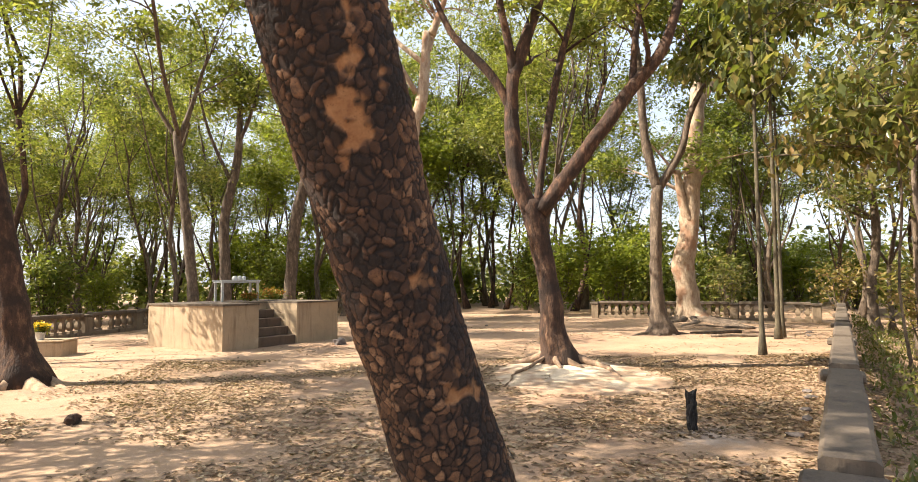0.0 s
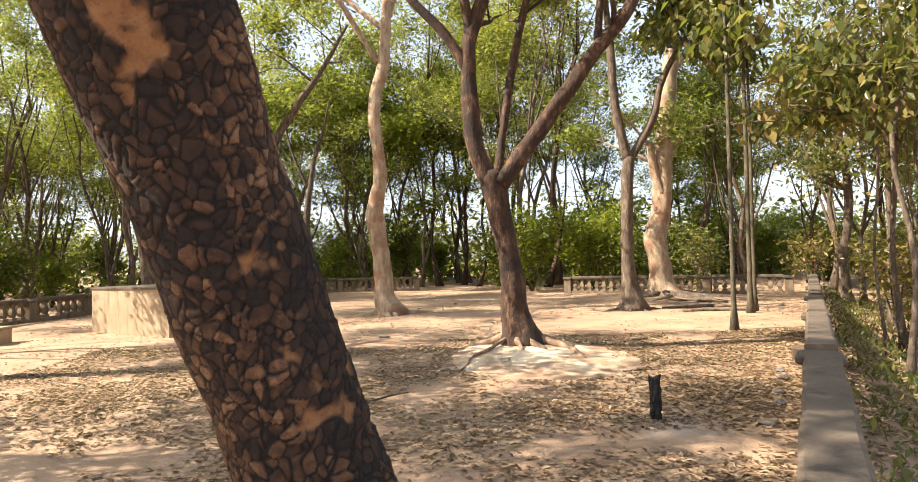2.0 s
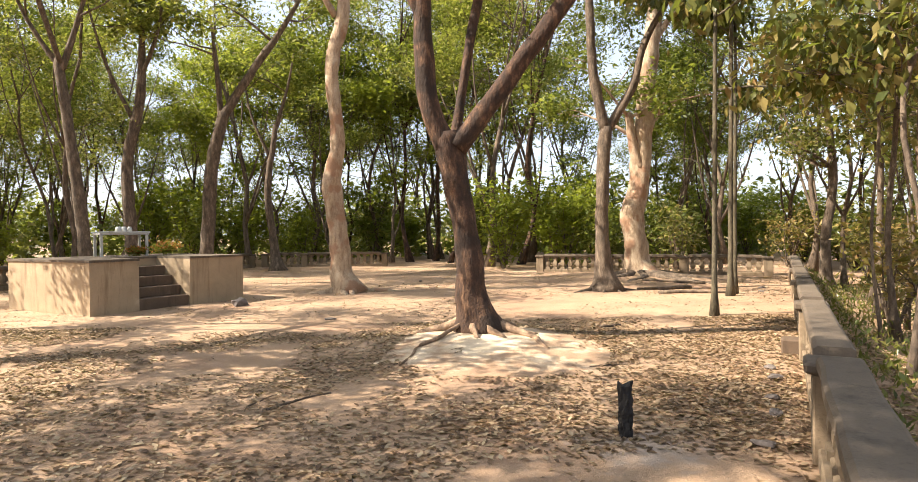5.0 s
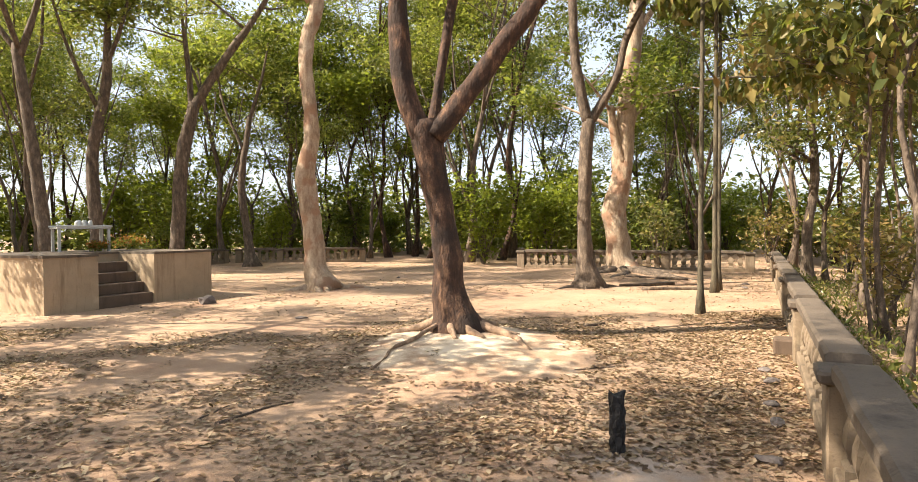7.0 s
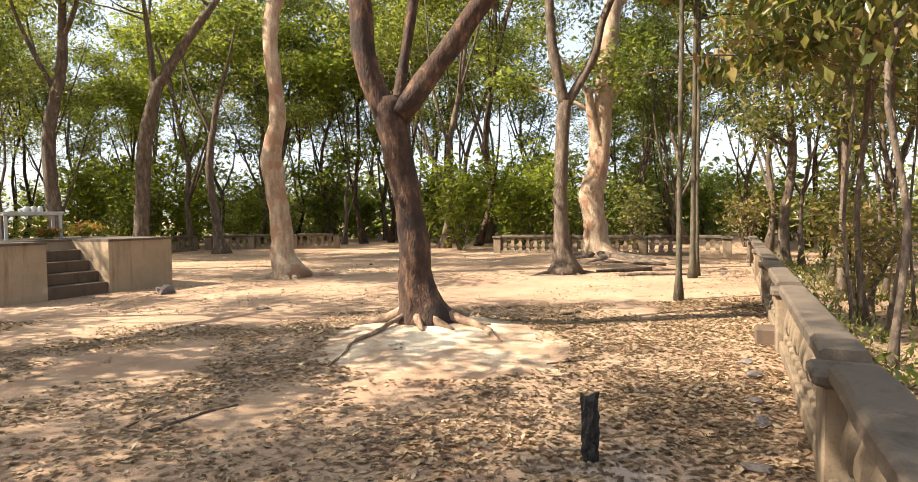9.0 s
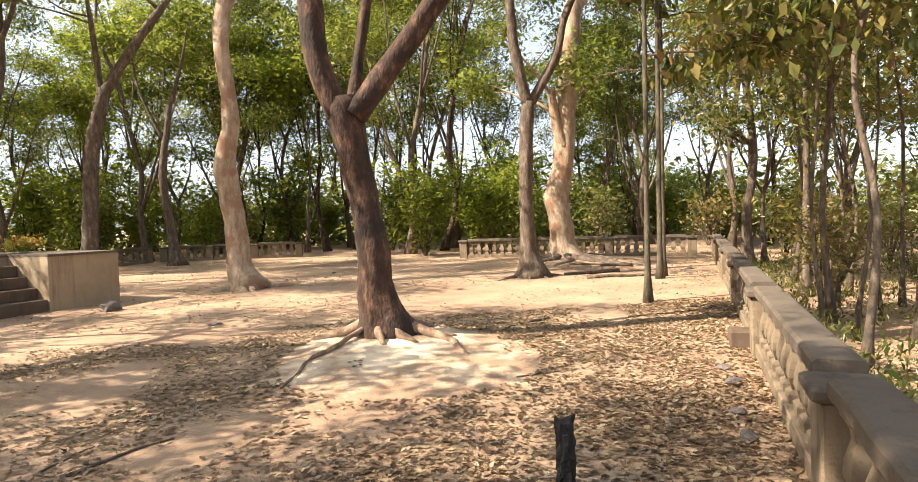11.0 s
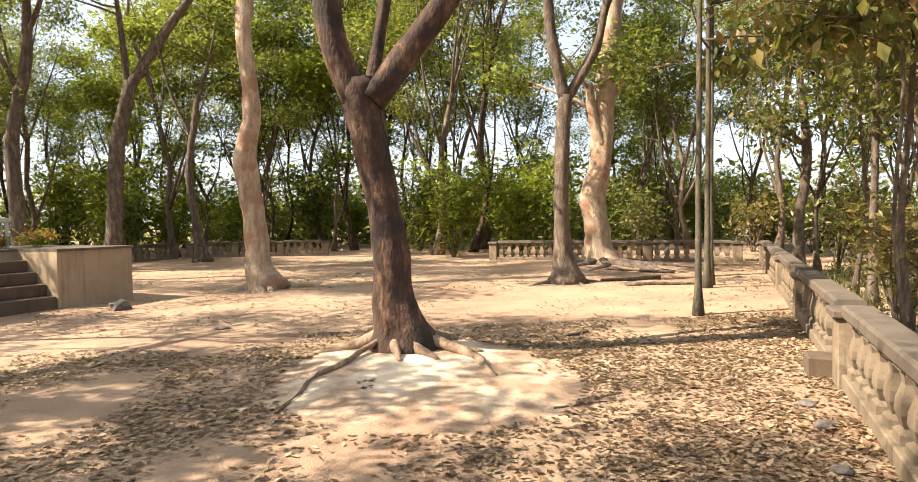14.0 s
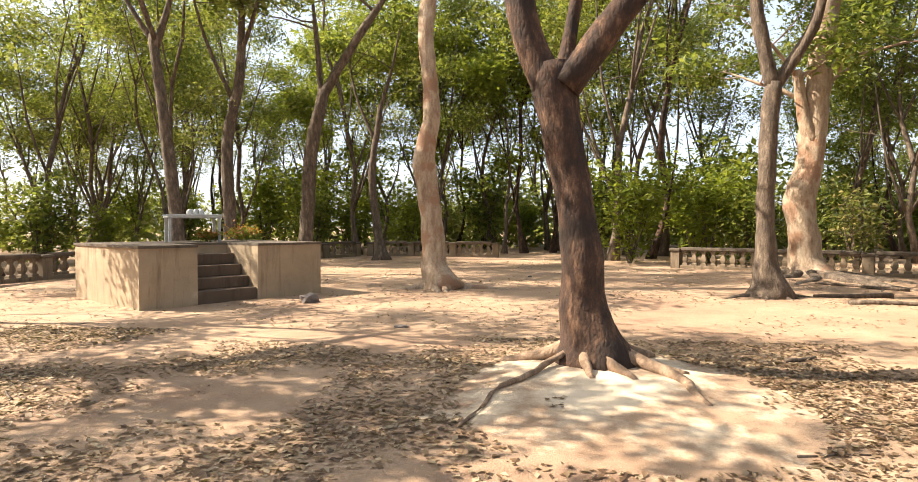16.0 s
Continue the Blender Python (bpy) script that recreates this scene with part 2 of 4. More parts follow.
def smooth_line(pts, step):
    """A Catmull-Rom line through (x, y, z, r) points."""
    p = [np.array(q, float) for q in pts]
    p = [2 * p[0] - p[1], *p, 2 * p[-1] - p[-2]]
    out = []
    for i in range(1, len(p) - 2):
        n = max(2, int(np.linalg.norm(p[i + 1][:3] - p[i][:3]) / step))
        for k in range(n):
            t = k / n
            out.append(0.5 * (2 * p[i] + (p[i + 1] - p[i - 1]) * t + (2 * p[i - 1] - 5 * p[i] + 4 * p[i + 1] - p[i + 2]) * t * t + (3 * p[i] - p[i - 1] - 3 * p[i + 1] + p[i + 2]) * t ** 3))
    out.append(p[-2])
    return out


def leaves_mesh(name, centres, size, width, material, rng, droop=0.0, flat=False, lift=0.004):
    """One mesh of many single leaf blades, each a creased diamond."""
    n = len(centres)
    c = np.asarray(centres)
    az = rng.uniform(0, 2 * np.pi, n)
    el = rng.normal(-droop, 0.5, n) if not flat else rng.normal(0, 0.18, n)
    d = np.stack([np.cos(az) * np.cos(el), np.sin(az) * np.cos(el), np.sin(el)], 1)
    up = rng.normal(0, 1, (n, 3)) * (0.15 if flat else 0.6) + [0, 0, 1]
    s = np.cross(d, up)
    s /= np.linalg.norm(s, axis=1)[:, None]
    u = np.cross(s, d)
    ln = (size * rng.uniform(0.6, 1.35, n))[:, None]
    w = ln * width * rng.uniform(0.7, 1.2, n)[:, None]
    curl = ln * rng.uniform(0.02, 0.14, n)[:, None]
    v = np.stack([c, c + d * ln * 0.5 + s * w * 0.5 + u * curl, c + d * ln, c + d * ln * 0.5 - s * w * 0.5 + u * curl], 1)
    if flat:
        v[:, :, 2] += lift + np.maximum(0, c[:, None, 2] - v[:, :, 2].min(axis=1)[:, None])
    q = np.arange(n)[:, None] * 4
    tri = np.concatenate([q + [0, 1, 2], q + [0, 2, 3]], 1).reshape(-1)
    me = bpy.data.meshes.new(name)
    me.vertices.add(n * 4)
    me.vertices.foreach_set("co", v.reshape(-1))
    me.loops.add(n * 6)
    me.loops.foreach_set("vertex_index", tri)
    me.polygons.add(n * 2)
    me.polygons.foreach_set("loop_start", np.arange(n * 2) * 3)
    me.materials.append(material)
    me.update(calc_edges=True)
    return me


def branch_out(soup, line, rng, tips, depth, spread=0.7, lift=0.35, count=3, shrink=0.62, length=2.2):
    """Grows twigs from the outer part of a limb; their ends gather leaf places."""
    for k in range(count):
        i = int(len(line) * rng.uniform(0.45, 0.98))
        b = line[min(i, len(line) - 1)]
        az = rng.uniform(0, 2 * math.pi)
        d = np.array([math.cos(az) * spread, math.sin(az) * spread, lift + rng.uniform(-0.15, 0.5)])
        d /= np.linalg.norm(d)
        ln, r, p = length * rng.uniform(0.65, 1.25), b[3] * shrink, b[:3].copy()
        pts = [np.array([*p, r])]
        for s in range(1, 5):
            d = d + rng.normal(0, 0.16, 3) + [0, 0, 0.05]
            d /= np.linalg.norm(d)
            p = p + d * ln / 4
            pts.append(np.array([*p, r * (1 - 0.2 * s) + 0.004]))
        soup.tube([q[:3] for q in pts], [q[3] for q in pts], 5 if depth else 4)
        if depth:
            branch_out(soup, pts, rng, tips, depth - 1, spread, lift, count, shrink, length * 0.62)
        else:
            tips += [q[:3] for q in pts[2:]]


def crown_points(tips, n, rad, rng, flatten=0.6, keep=0.6):
    tips = np.asarray(tips)
    tips = tips[rng.random(len(tips)) < keep]
    pick = tips[rng.integers(0, len(tips), n)]
    return pick + rng.normal(0, 1, (n, 3)) * [rad, rad, rad * flatten]


def grow_tree(name, label, limbs, bark, leaf, seed, leaves=9000, size=0.14, width=0.42, clump=0.45, depth=1, count=4, length=2.2,
              step=0.35, sides=12, droop=0.2, root=True, group="grove trees", spread=0.9, lift=0.3, at=None, keep=0.24):
    """A tree from limb lines of (x, y, z, radius); the first line is the trunk."""
    rng = np.random.default_rng(seed)
    base = np.array(limbs[0][0][:3], float)
    ob = thing(name, label, "tree", group, at or tuple(base))
    tips, twigs = [], Soup()
    for j, limb in enumerate(limbs):
        loc = [(q[0] - base[0], q[1] - base[1], q[2] - base[2], q[3]) for q in limb]
        line = smooth_line(loc, step)
        s = Soup()
        if j == 0 and root:
            line = [np.array([*q[:3], q[3] * (1 + 1.15 * math.exp(-max(q[2], 0) * 4.2))]) for q in line]
        if j == 0:
            line[0][2] -= 0.12
        s.tube([q[:3] for q in line], [q[3] for q in line], sides, 0.22)
        part("trunk" if j == 0 else "limb", s, bark, ob, smooth=True)
        if len(limbs) == 1 or j > 0:
            branch_out(twigs, line, rng, tips, depth, spread, lift, count, 0.5, length)
    tagged(part("branchwork", twigs, bark, ob, smooth=True), kind="stuff")
    cr = new("crown", leaves_mesh("crown", crown_points(tips, leaves, clump, rng, 0.6, keep), size, width, leaf, rng, droop))
    cr.parent = ob
    return ob


# ---- ground ----
def ground_height(x, y):
    h = 0.03 * noise.noise(Vector((x * 0.5, y * 0.5, 0))) + 0.012 * noise.noise(Vector((x * 2.1, y * 2.1, 3)))
    h += 0.17 * math.exp(-((x - 1.9) ** 2 + (y - 10.95) ** 2) / 1.8)
    h += 0.10 * math.exp(-((x - 8.9) ** 2 + (y - 23) ** 2) / 5.0)
    side = (x - 3.9) * 0.846 - (y - 6.23) * 0.533
    if side > 0.25:
        h -= min(0.45, (side - 0.25) * 0.35)
    return h - 0.02


def build_ground():
    xs = np.concatenate([[-900, -300, -120, -60, -35, -24], np.arange(-18, 22.01, 0.2), [28, 40, 60, 120, 300, 900]])
    ys = np.concatenate([[-900, -300, -100, -40, -15], np.arange(-6, 36.01, 0.2), [42, 55, 80, 150, 300, 900]])
    v = [(x, y, ground_height(x, y)) for y in ys for x in xs]
    n = len(xs)
    f = [(j * n + i, j * n + i + 1, (j + 1) * n + i + 1, (j + 1) * n + i) for j in range(len(ys) - 1) for i in range(n - 1)]
    s = Soup()
    s.v, s.f = v, f
    tagged(part("ground", s, SOIL, smooth=True), "dry reddish-tan earth scattered with leaves", "ground", kind="structure")


build_ground()


def build_litter():
    rng = np.random.default_rng(5)
    pts = []
    while len(pts) < 118000:
        near = rng.random() < 0.68
        x, y = (rng.uniform(-6, 8), rng.uniform(2.2, 13)) if near else (rng.uniform(-14, 18), rng.uniform(6, 32))
        w = noise.noise(Vector((x * 0.42, y * 0.6, 7))) + 0.5 * noise.noise(Vector((x * 1.6, y * 1.6, 2)))
        edge = (x - 3.9) * 0.846 - (y - 6.23) * 0.533
        if edge > -1.6:
            w += 0.35
        if (x - 2.1) ** 2 + (y - 10.0) ** 2 < 2.0:
            w -= 0.6
        if rng.random() < 0.30 + 0.9 * w:
            pts.append((x, y, ground_height(x, y)))
    ob = new("leaf_litter", leaves_mesh("leaf_litter", pts, 0.058, 0.6, LITTER, rng, flat=True))
    tagged(ob, "fallen dry brown and tan leaves strewn over the earth", "leaf litter", kind="stuff")


build_litter()


# ---- balustrades ----
def baluster_mesh(h):
    s = Soup()
    prof = ((0.0, 0.095, 0.08), (0.06, 0.095, 0.08), (0.09, 0.05, 0.05), (0.18, 0.088, 0.075), (0.25, 0.085, 0.07), (0.36, 0.045, 0.045), (h - 0.07, 0.06, 0.055), (h - 0.05, 0.10, 0.08), (h, 0.105, 0.08))
    s.loft([[(-a, -b, z), (a, -b, z), (a, b, z), (-a, b, z)] for z, a, b in prof])
    return s.mesh("baluster", CONC)


BALUSTER = baluster_mesh(0.50)


def balustrade(name, a, b, label, seed, gap=3.3, ends=True):
    """A low run of balusters between posts, from a to b on the ground."""
    rng = random.Random(seed)
    a, b = Vector((*a, 0)), Vector((*b, 0))
    length = (b - a).length
    ob = thing(name, label, "balustrade", "balustrades", (a.x, a.y, 0), math.degrees(math.atan2(b.y - a.y, b.x - a.x)), "structure")
    n = max(1, round(length / gap))
    span = length / n
    for i in range(n + 1):
        s = Soup()
        x = i * span
        s.box((x - 0.15, -0.15, -0.5), (x + 0.15, 0.15, 0.58), 0.012)
        part("post", s, CONC, ob)
        s = Soup()
        s.box((x - 0.185, -0.17, 0.582), (x + 0.185, 0.20, 0.655 + rng.uniform(0, 0.02)), 0.018)
        part("post_cap", s, CONC_CAP, ob)
        if i == n:
            break
        s = Soup()
        s.box((x + 0.152, -0.12, -0.5), (x + span - 0.152, 0.12, 0.10), 0.012)
        part("plinth", s, CONC, ob)
        s = Soup()
        tilt = rng.uniform(-0.008, 0.008)
        m = int(span / 0.4)
        rings = []
        for k in range(m + 1):
            xx = x + 0.193 + (span - 0.386) * k / m
            dz, dy = rng.uniform(-0.005, 0.005), rng.uniform(-0.006, 0.006)
            rings.append([(xx, y + dy, z + dz + tilt * k / m) for y, z in ((-0.115, 0.602), (0.115, 0.602), (0.13, 0.625), (0.13, 0.695), (0.105, 0.715), (-0.105, 0.715), (-0.13, 0.695), (-0.13, 0.625))])
        s.loft(rings)
        part("cap_stone", s, CONC_CAP, ob)
        inner = span - 0.304
        m = round(inner / 0.33)
        for k in range(m):
            if rng.random() < 0.04:
                continue
            o = new("baluster", BALUSTER)
            o.parent = ob
            o.location = (x + 0.152 + inner * (k + 0.5) / m, rng.uniform(-0.006, 0.006), 0.101)
    return ob


RIGHT_A, RIGHT_B = (1.81, 2.76), (13.85, 21.95)
balustrade("balustrade_east", RIGHT_A, RIGHT_B, "weathered concrete balustrade with dusty grey-brown flat cap", 1, 3.8)
balustrade("balustrade_north", (13.3, 22.5), (6.2, 26.9), "far weathered concrete balustrade streaked pale and dark", 2, 2.6)
balustrade("balustrade_far", (-0.5, 33.6), (-6.6, 34.0), "pale low concrete balustrade under the far trees", 3, 2.0)
balustrade("balustrade_west", (-12.6, 15.0), (-11.2, 25.0), "dark shaded concrete balustrade under the trees", 4, 2.5)
balustrade("balustrade_corner", (-11.0, 25.6), (-7.2, 33.6), "dark shaded concrete balustrade behind the platform", 6, 2.2)
for px, py, hgt in ((5.86, 9.62, 0.15),):
    s = Soup()
    s.box((-0.16, -0.13, -0.2), (0.16, 0.13, hgt), 0.02)
    ob = part("buttress_block", s, STEP)
    ob.matrix_basis = pose(px, py, 0, 0, 0, 57.8)
    tagged(ob, "small rough concrete block at the foot of the balustrade", "block", "buttress blocks")


# ---- stepped platform ----
def build_platform():
    H, W, D = 1.10, 3.80, 3.2
    s0, s1, run = 1.04, 2.28, 1.25
    ob = thing("raised_platform", "square plastered platform with recessed brown steps in front", "platform", "", (-5.46, 14.72, 0), 56.0)

    def prism(poly, z0, z1):
        s = Soup()
        n = len(poly)
        s.add([(x, y, z) for z in (z0, z1) for x, y in poly], [tuple(reversed(range(n))), tuple(range(n, 2 * n))] + [(i, (i + 1) % n, n + (i + 1) % n, n + i) for i in range(n)])
        return s

    part("body", prism([(0, 0), (s0, 0), (s0, run), (s1, run), (s1, 0), (W, 0), (W, D), (0, D)], -0.3, H - 0.05), PLASTER, ob)
    e = 0.025
    part("deck", prism([(-e, -e), (s0 + 0.004, -e), (s0 + 0.004, run - 0.03), (s1 - 0.004, run - 0.03), (s1 - 0.004, -e), (W + e, -e), (W + e, D + e), (-e, D + e)], H - 0.048, H), CONC_CAP, ob)
    rise = H / 5
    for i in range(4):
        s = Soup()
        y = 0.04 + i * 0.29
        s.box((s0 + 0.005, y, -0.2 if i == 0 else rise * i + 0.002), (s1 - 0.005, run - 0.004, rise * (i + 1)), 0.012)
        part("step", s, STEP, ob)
    return ob


build_platform()


def on_platform(u, w):
    return (-5.46 + 0.559 * u - 0.829 * w, 14.72 + 0.829 * u + 0.559 * w, 1.10)


def build_table():
    ob = thing("metal_table", "grey metal table with thin square legs on the platform", "table", "", on_platform(2.0, 2.2), 40)
    s = Soup()
    s.box((-0.55, -0.33, 0.52), (0.55, 0.33, 0.56), 0.008)
    part("tabletop", s, METAL, ob)
    s = Soup()
    s.box((-0.57, -0.35, 0.562), (0.57, -0.32, 0.60), 0.006)
    s.box((-0.57, 0.32, 0.562), (0.57, 0.35, 0.60), 0.006)
    part("rim", s, METAL, ob)
    for x in (-0.5, 0.5):
        for y in (-0.28, 0.28):
            s = Soup()
            s.box((x - 0.03, y - 0.03, 0), (x + 0.03, y + 0.03, 0.518), 0.004)
            part("leg", s, METAL, ob)
    s = Soup()
    for k in range(3):
        c, r = (0.12 * k - 0.05, 0.02 * k, 0.0), 0.09 - 0.015 * k
        s.loft([[(c[0] + r * f * math.cos(a), c[1] + r * f * math.sin(a), z) for a in np.linspace(0, 2 * math.pi, 9)[:-1]] for z, f in ((0, 0.8), (0.05, 1.0), (0.12, 0.9), (0.16, 0.5))])
    b = part("grey_vessels", s, METAL, smooth=True)
    x, y, z = on_platform(2.0, 2.2)
    b.location = (x, y, z + 0.562)
    tagged(b, "small grey metal vessels grouped on the table", "vessel")


build_table()


def flower_clump(name, label, at, r, h, petal, seed, pot=True):
    rng = np.random.default_rng(seed)
    ob = thing(name, label, "plant", "", at)
    if pot:
        s = Soup()
        s.loft([[(f * math.cos(a), f * math.sin(a), z) for a in np.linspace(0, 2 * math.pi, 13)[:-1]] for z, f in ((0, 0.08), (0.15, 0.11), (0.15, 0.125), (0.18, 0.125))])
        part("pot", s, CLAY, ob)
    z0 = 0.17 if pot else 0.0
    stems = Soup()
    for k in range(10):
        a, q = rng.uniform(0, 6.28), rng.uniform(0.2, 0.8) * r
        stems.tube([(0.3 * q * math.cos(a), 0.3 * q * math.sin(a), z0 - 0.03), (q * math.cos(a), q * math.sin(a), z0 + h * 0.8)], [0.006, 0.003], 4)
    part("stalk", stems, LEAF_GREEN, ob)
    c = rng.normal(0, 1, (350, 3)) * [r * 0.45, r * 0.45, h * 0.22] + [0, 0, z0 + h * 0.45]
    c[:, 2] = np.maximum(c[:, 2], 0.05)
    o = new("foliage", leaves_mesh("foliage", c, 0.09, 0.4, LEAF_GREEN, rng))
    o.parent = ob
    c = rng.normal(0, 1, (450, 3)) * [r * 0.45, r * 0.45, h * 0.2] + [0, 0, z0 + h * 0.7]
    c[:, 2] = np.maximum(c[:, 2], 0.08)
    o = new("blossoms", leaves_mesh("blossoms", c, 0.06, 0.8, petal, rng))
    o.parent = ob


flower_clump("flowering_plant", "low orange-flowered plant growing at the platform top", on_platform(3.2, 2.2), 0.42, 0.32, PETAL_RED, 3, False)
flower_clump("flowering_plant", "low rusty-leaved plant beside the table", on_platform(2.2, 1.9), 0.25, 0.2, PETAL_RED, 4, False)


def build_bench():
    s = Soup()
    s.box((-0.75, -0.38, -0.1), (0.75, 0.38, 0.29), 0.02)
    ob = thing("low_masonry_bench", "low plastered masonry bench with a worn top", "bench", "", (-9.75, 14.55, 0), 8)
    part("base", s, PLASTER, ob)
    s = Soup()
    s.box((-0.77, -0.40, 0.292), (0.77, 0.40, 0.33), 0.015)
    part("top", s, PLASTER, ob)


build_bench()
flower_clump("potted_flowers", "bright yellow flowers in a whitewashed clay pot", (-9.62, 14.5, 0.332), 0.17, 0.2, PETAL, 8)


# ---- near leaning trunk with plated bark ----
def build_leaning_tree():
    ob = thing("leaning_tree", "large leaning tree with cracked dark bark plates and bare orange patches", "tree", "grove trees", (0.42, 3.0, 0))
    ctrl = [(-0.02, 0.30, -0.15, 0.36), (-0.14, 0.2, 0.25, 0.285), (-0.31, 0.1, 0.58, 0.25), (-0.65, -0.15, 1.753, 0.243), (-0.885, -0.5, 2.73, 0.262), (-1.28, -1.02, 4.3, 0.23)]
    line = smooth_line(ctrl, 0.0062)
    sides = 280
    verts, plate, bare, tone = [], [], [], []
    for i, q in enumerate(line):
        for k in range(sides):
            w = 2 * math.pi * k / sides
            d = Vector((math.cos(w), math.sin(w), 0.27 * math.cos(w)))
            p = Vector(q[:3]) + d * q[3]
            broad = noise.noise(p * 3.0)
            warp = Vector((noise.noise(p * 12), noise.noise(p * 12 + Vector((5, 0, 0))), noise.noise(p * 12 + Vector((0, 5, 0))))) * 0.75
            dist, cells = noise.voronoi(Vector((p.x, p.y, p.z * 0.85)) * 24.0 + warp)
            crack = min(1.0, max(0.0, (dist[1] - dist[0] - 0.035 - 0.06 * max(0.0, broad)) * 7.5))
            g = noise.noise(Vector((p.x * 2.6 + 3, p.y * 2.6, p.z * 1.5 + 1))) + 0.45 * noise.noise(p * 10) + 0.2 * noise.noise(p * 27)
            bald = min(1.0, max(0.0, (g - 0.27) * 6.0))
            own = noise.noise(cells[0] * 0.9)
            t = 0.40 + 0.8 * own + 0.55 * noise.noise(p * 2.2 + Vector((4, 1, 0))) + 0.25 * noise.noise(p * 30)
            scale = 0.006 + 0.008 * max(0.0, own + 0.1) + 0.3 * noise.noise(cells[0] * 2.1) * (dist[0] - 0.3) * 0.03
            h = (crack ** 0.4) * (scale + 0.002 * noise.noise(p * 60)) * (1 - 0.9 * bald) - 0.006 * bald
            h += 0.016 * noise.noise(p * 3.2) + 0.002 * noise.noise(p * 14)
            verts.append(p + d.normalized() * h)
            plate.append(min(1.0, crack + bald * 0.95))
            bare.append(bald)
            tone.append(min(1.0, max(0.0, t)))
    s = Soup()
    s.v = [tuple(p) for p in verts]
    s.f = [(r * sides + i, r * sides + (i + 1) % sides, (r + 1) * sides + (i + 1) % sides, (r + 1) * sides + i) for r in range(len(line) - 1) for i in range(sides)]
    tr = part("trunk", s, PLATE, ob, smooth=True)
    for nm, data in (("plate", plate), ("bare", bare), ("tone", tone)):
        tr.data.attributes.new(nm, "FLOAT", "POINT").data.foreach_set("value", data)
    rng = np.random.default_rng(17)
    tips, twigs = [], Soup()
    top = (-1.27, -1.0, 4.24, 0.2)
    # limbs out of view; second and third added to throw shade on the balustrade
    for limb in ([top, (-1.9, -0.6, 5.6, 0.13), (-2.6, -1.4, 7.2, 0.09), (-3.0, -2.2, 8.6, 0.05)], [top, (-1.6, 0.5, 5.6, 0.12), (-2.2, 1.7, 6.8, 0.08), (-3.1, 2.8, 7.8, 0.05)],
                 [top, (-1.5, 1.2, 5.8, 0.12), (-1.9, 3.2, 7.0, 0.08), (-2.5, 5.0, 7.8, 0.05)],
                 [top, (-2.2, 0.2, 5.4, 0.12), (-3.6, 0.9, 6.6, 0.08), (-4.9, 1.4, 7.6, 0.05)]):
        ln = smooth_line(limb, 0.35)
        s = Soup()
        s.tube([q[:3] for q in ln], [q[3] for q in ln], 10, 0.15)
        part("limb", s, BARK_RED, ob, smooth=True)
        branch_out(twigs, ln, rng, tips, 1, 0.9, 0.3, 4, 0.5, 2.3)
    part("branchwork", twigs, BARK_RED, ob, smooth=True)
    cr = new("crown", leaves_mesh("crown", crown_points(tips, 8500, 0.3, rng, 0.6, 0.2), 0.18, 0.42, LEAF_GREEN, rng, 0.2))
    cr.parent = ob


build_leaning_tree()

# ---- the trees of the clearing ----
grow_tree("forked_tree", "forked tree with reddish-brown bark and spreading roots", [
    [(1.89, 11.00, 0.09, 0.244), (1.82, 11.00, 0.66, 0.211), (1.76, 11.00, 1.47, 0.193), (1.62, 11.00, 2.29, 0.188), (1.52, 11.00, 2.78, 0.207), (1.47, 11.00, 3.03, 0.160)],
    [(1.49, 11.00, 2.77, 0.169), (1.23, 11.00, 3.43, 0.146), (1.15, 11.00, 4.51, 0.132), (1.18, 11.00, 5.26, 0.122), (1.46, 11.05, 6.11, 0.113), (1.84, 11.09, 7.24, 0.075), (1.98, 11.19, 8.55, 0.038)],
    [(1.15, 11.00, 4.70, 0.094), (0.76, 11.00, 5.36, 0.080), (0.05, 11.09, 6.20, 0.066), (-0.37, 11.19, 7.24, 0.047), (-0.84, 11.28, 8.37, 0.028)],
    [(1.20, 11.00, 5.36, 0.085), (1.06, 10.91, 6.11, 0.075), (0.90, 10.81, 6.95, 0.056), (0.76, 10.53, 8.37, 0.028)],
    [(1.59, 11.19, 2.87, 0.085), (1.75, 11.47, 3.76, 0.070), (1.92, 11.56, 4.70, 0.075), (2.17, 11.66, 5.83, 0.066), (2.50, 11.75, 7.05, 0.047), (2.73, 11.94, 8.37, 0.028)],
    [(1.62, 10.95, 2.80, 0.150), (2.21, 10.91, 3.57, 0.136), (2.78, 10.81, 4.32, 0.132), (3.30, 10.81, 5.03, 0.122), (3.86, 10.81, 5.69, 0.103), (4.24, 10.81, 6.77, 0.075), (4.61, 10.72, 8.18, 0.038)],
    [(3.30, 10.81, 4.98, 0.075), (3.41, 10.91, 5.92, 0.061), (3.56, 11.00, 6.77, 0.047), (3.58, 11.19, 8.08, 0.028)]],
    BARK_RED, LEAF_FINE, 21, 7000, 0.17, 0.4, 0.26, 1, 3, 1.9, 0.14, 18, spread=1.0)
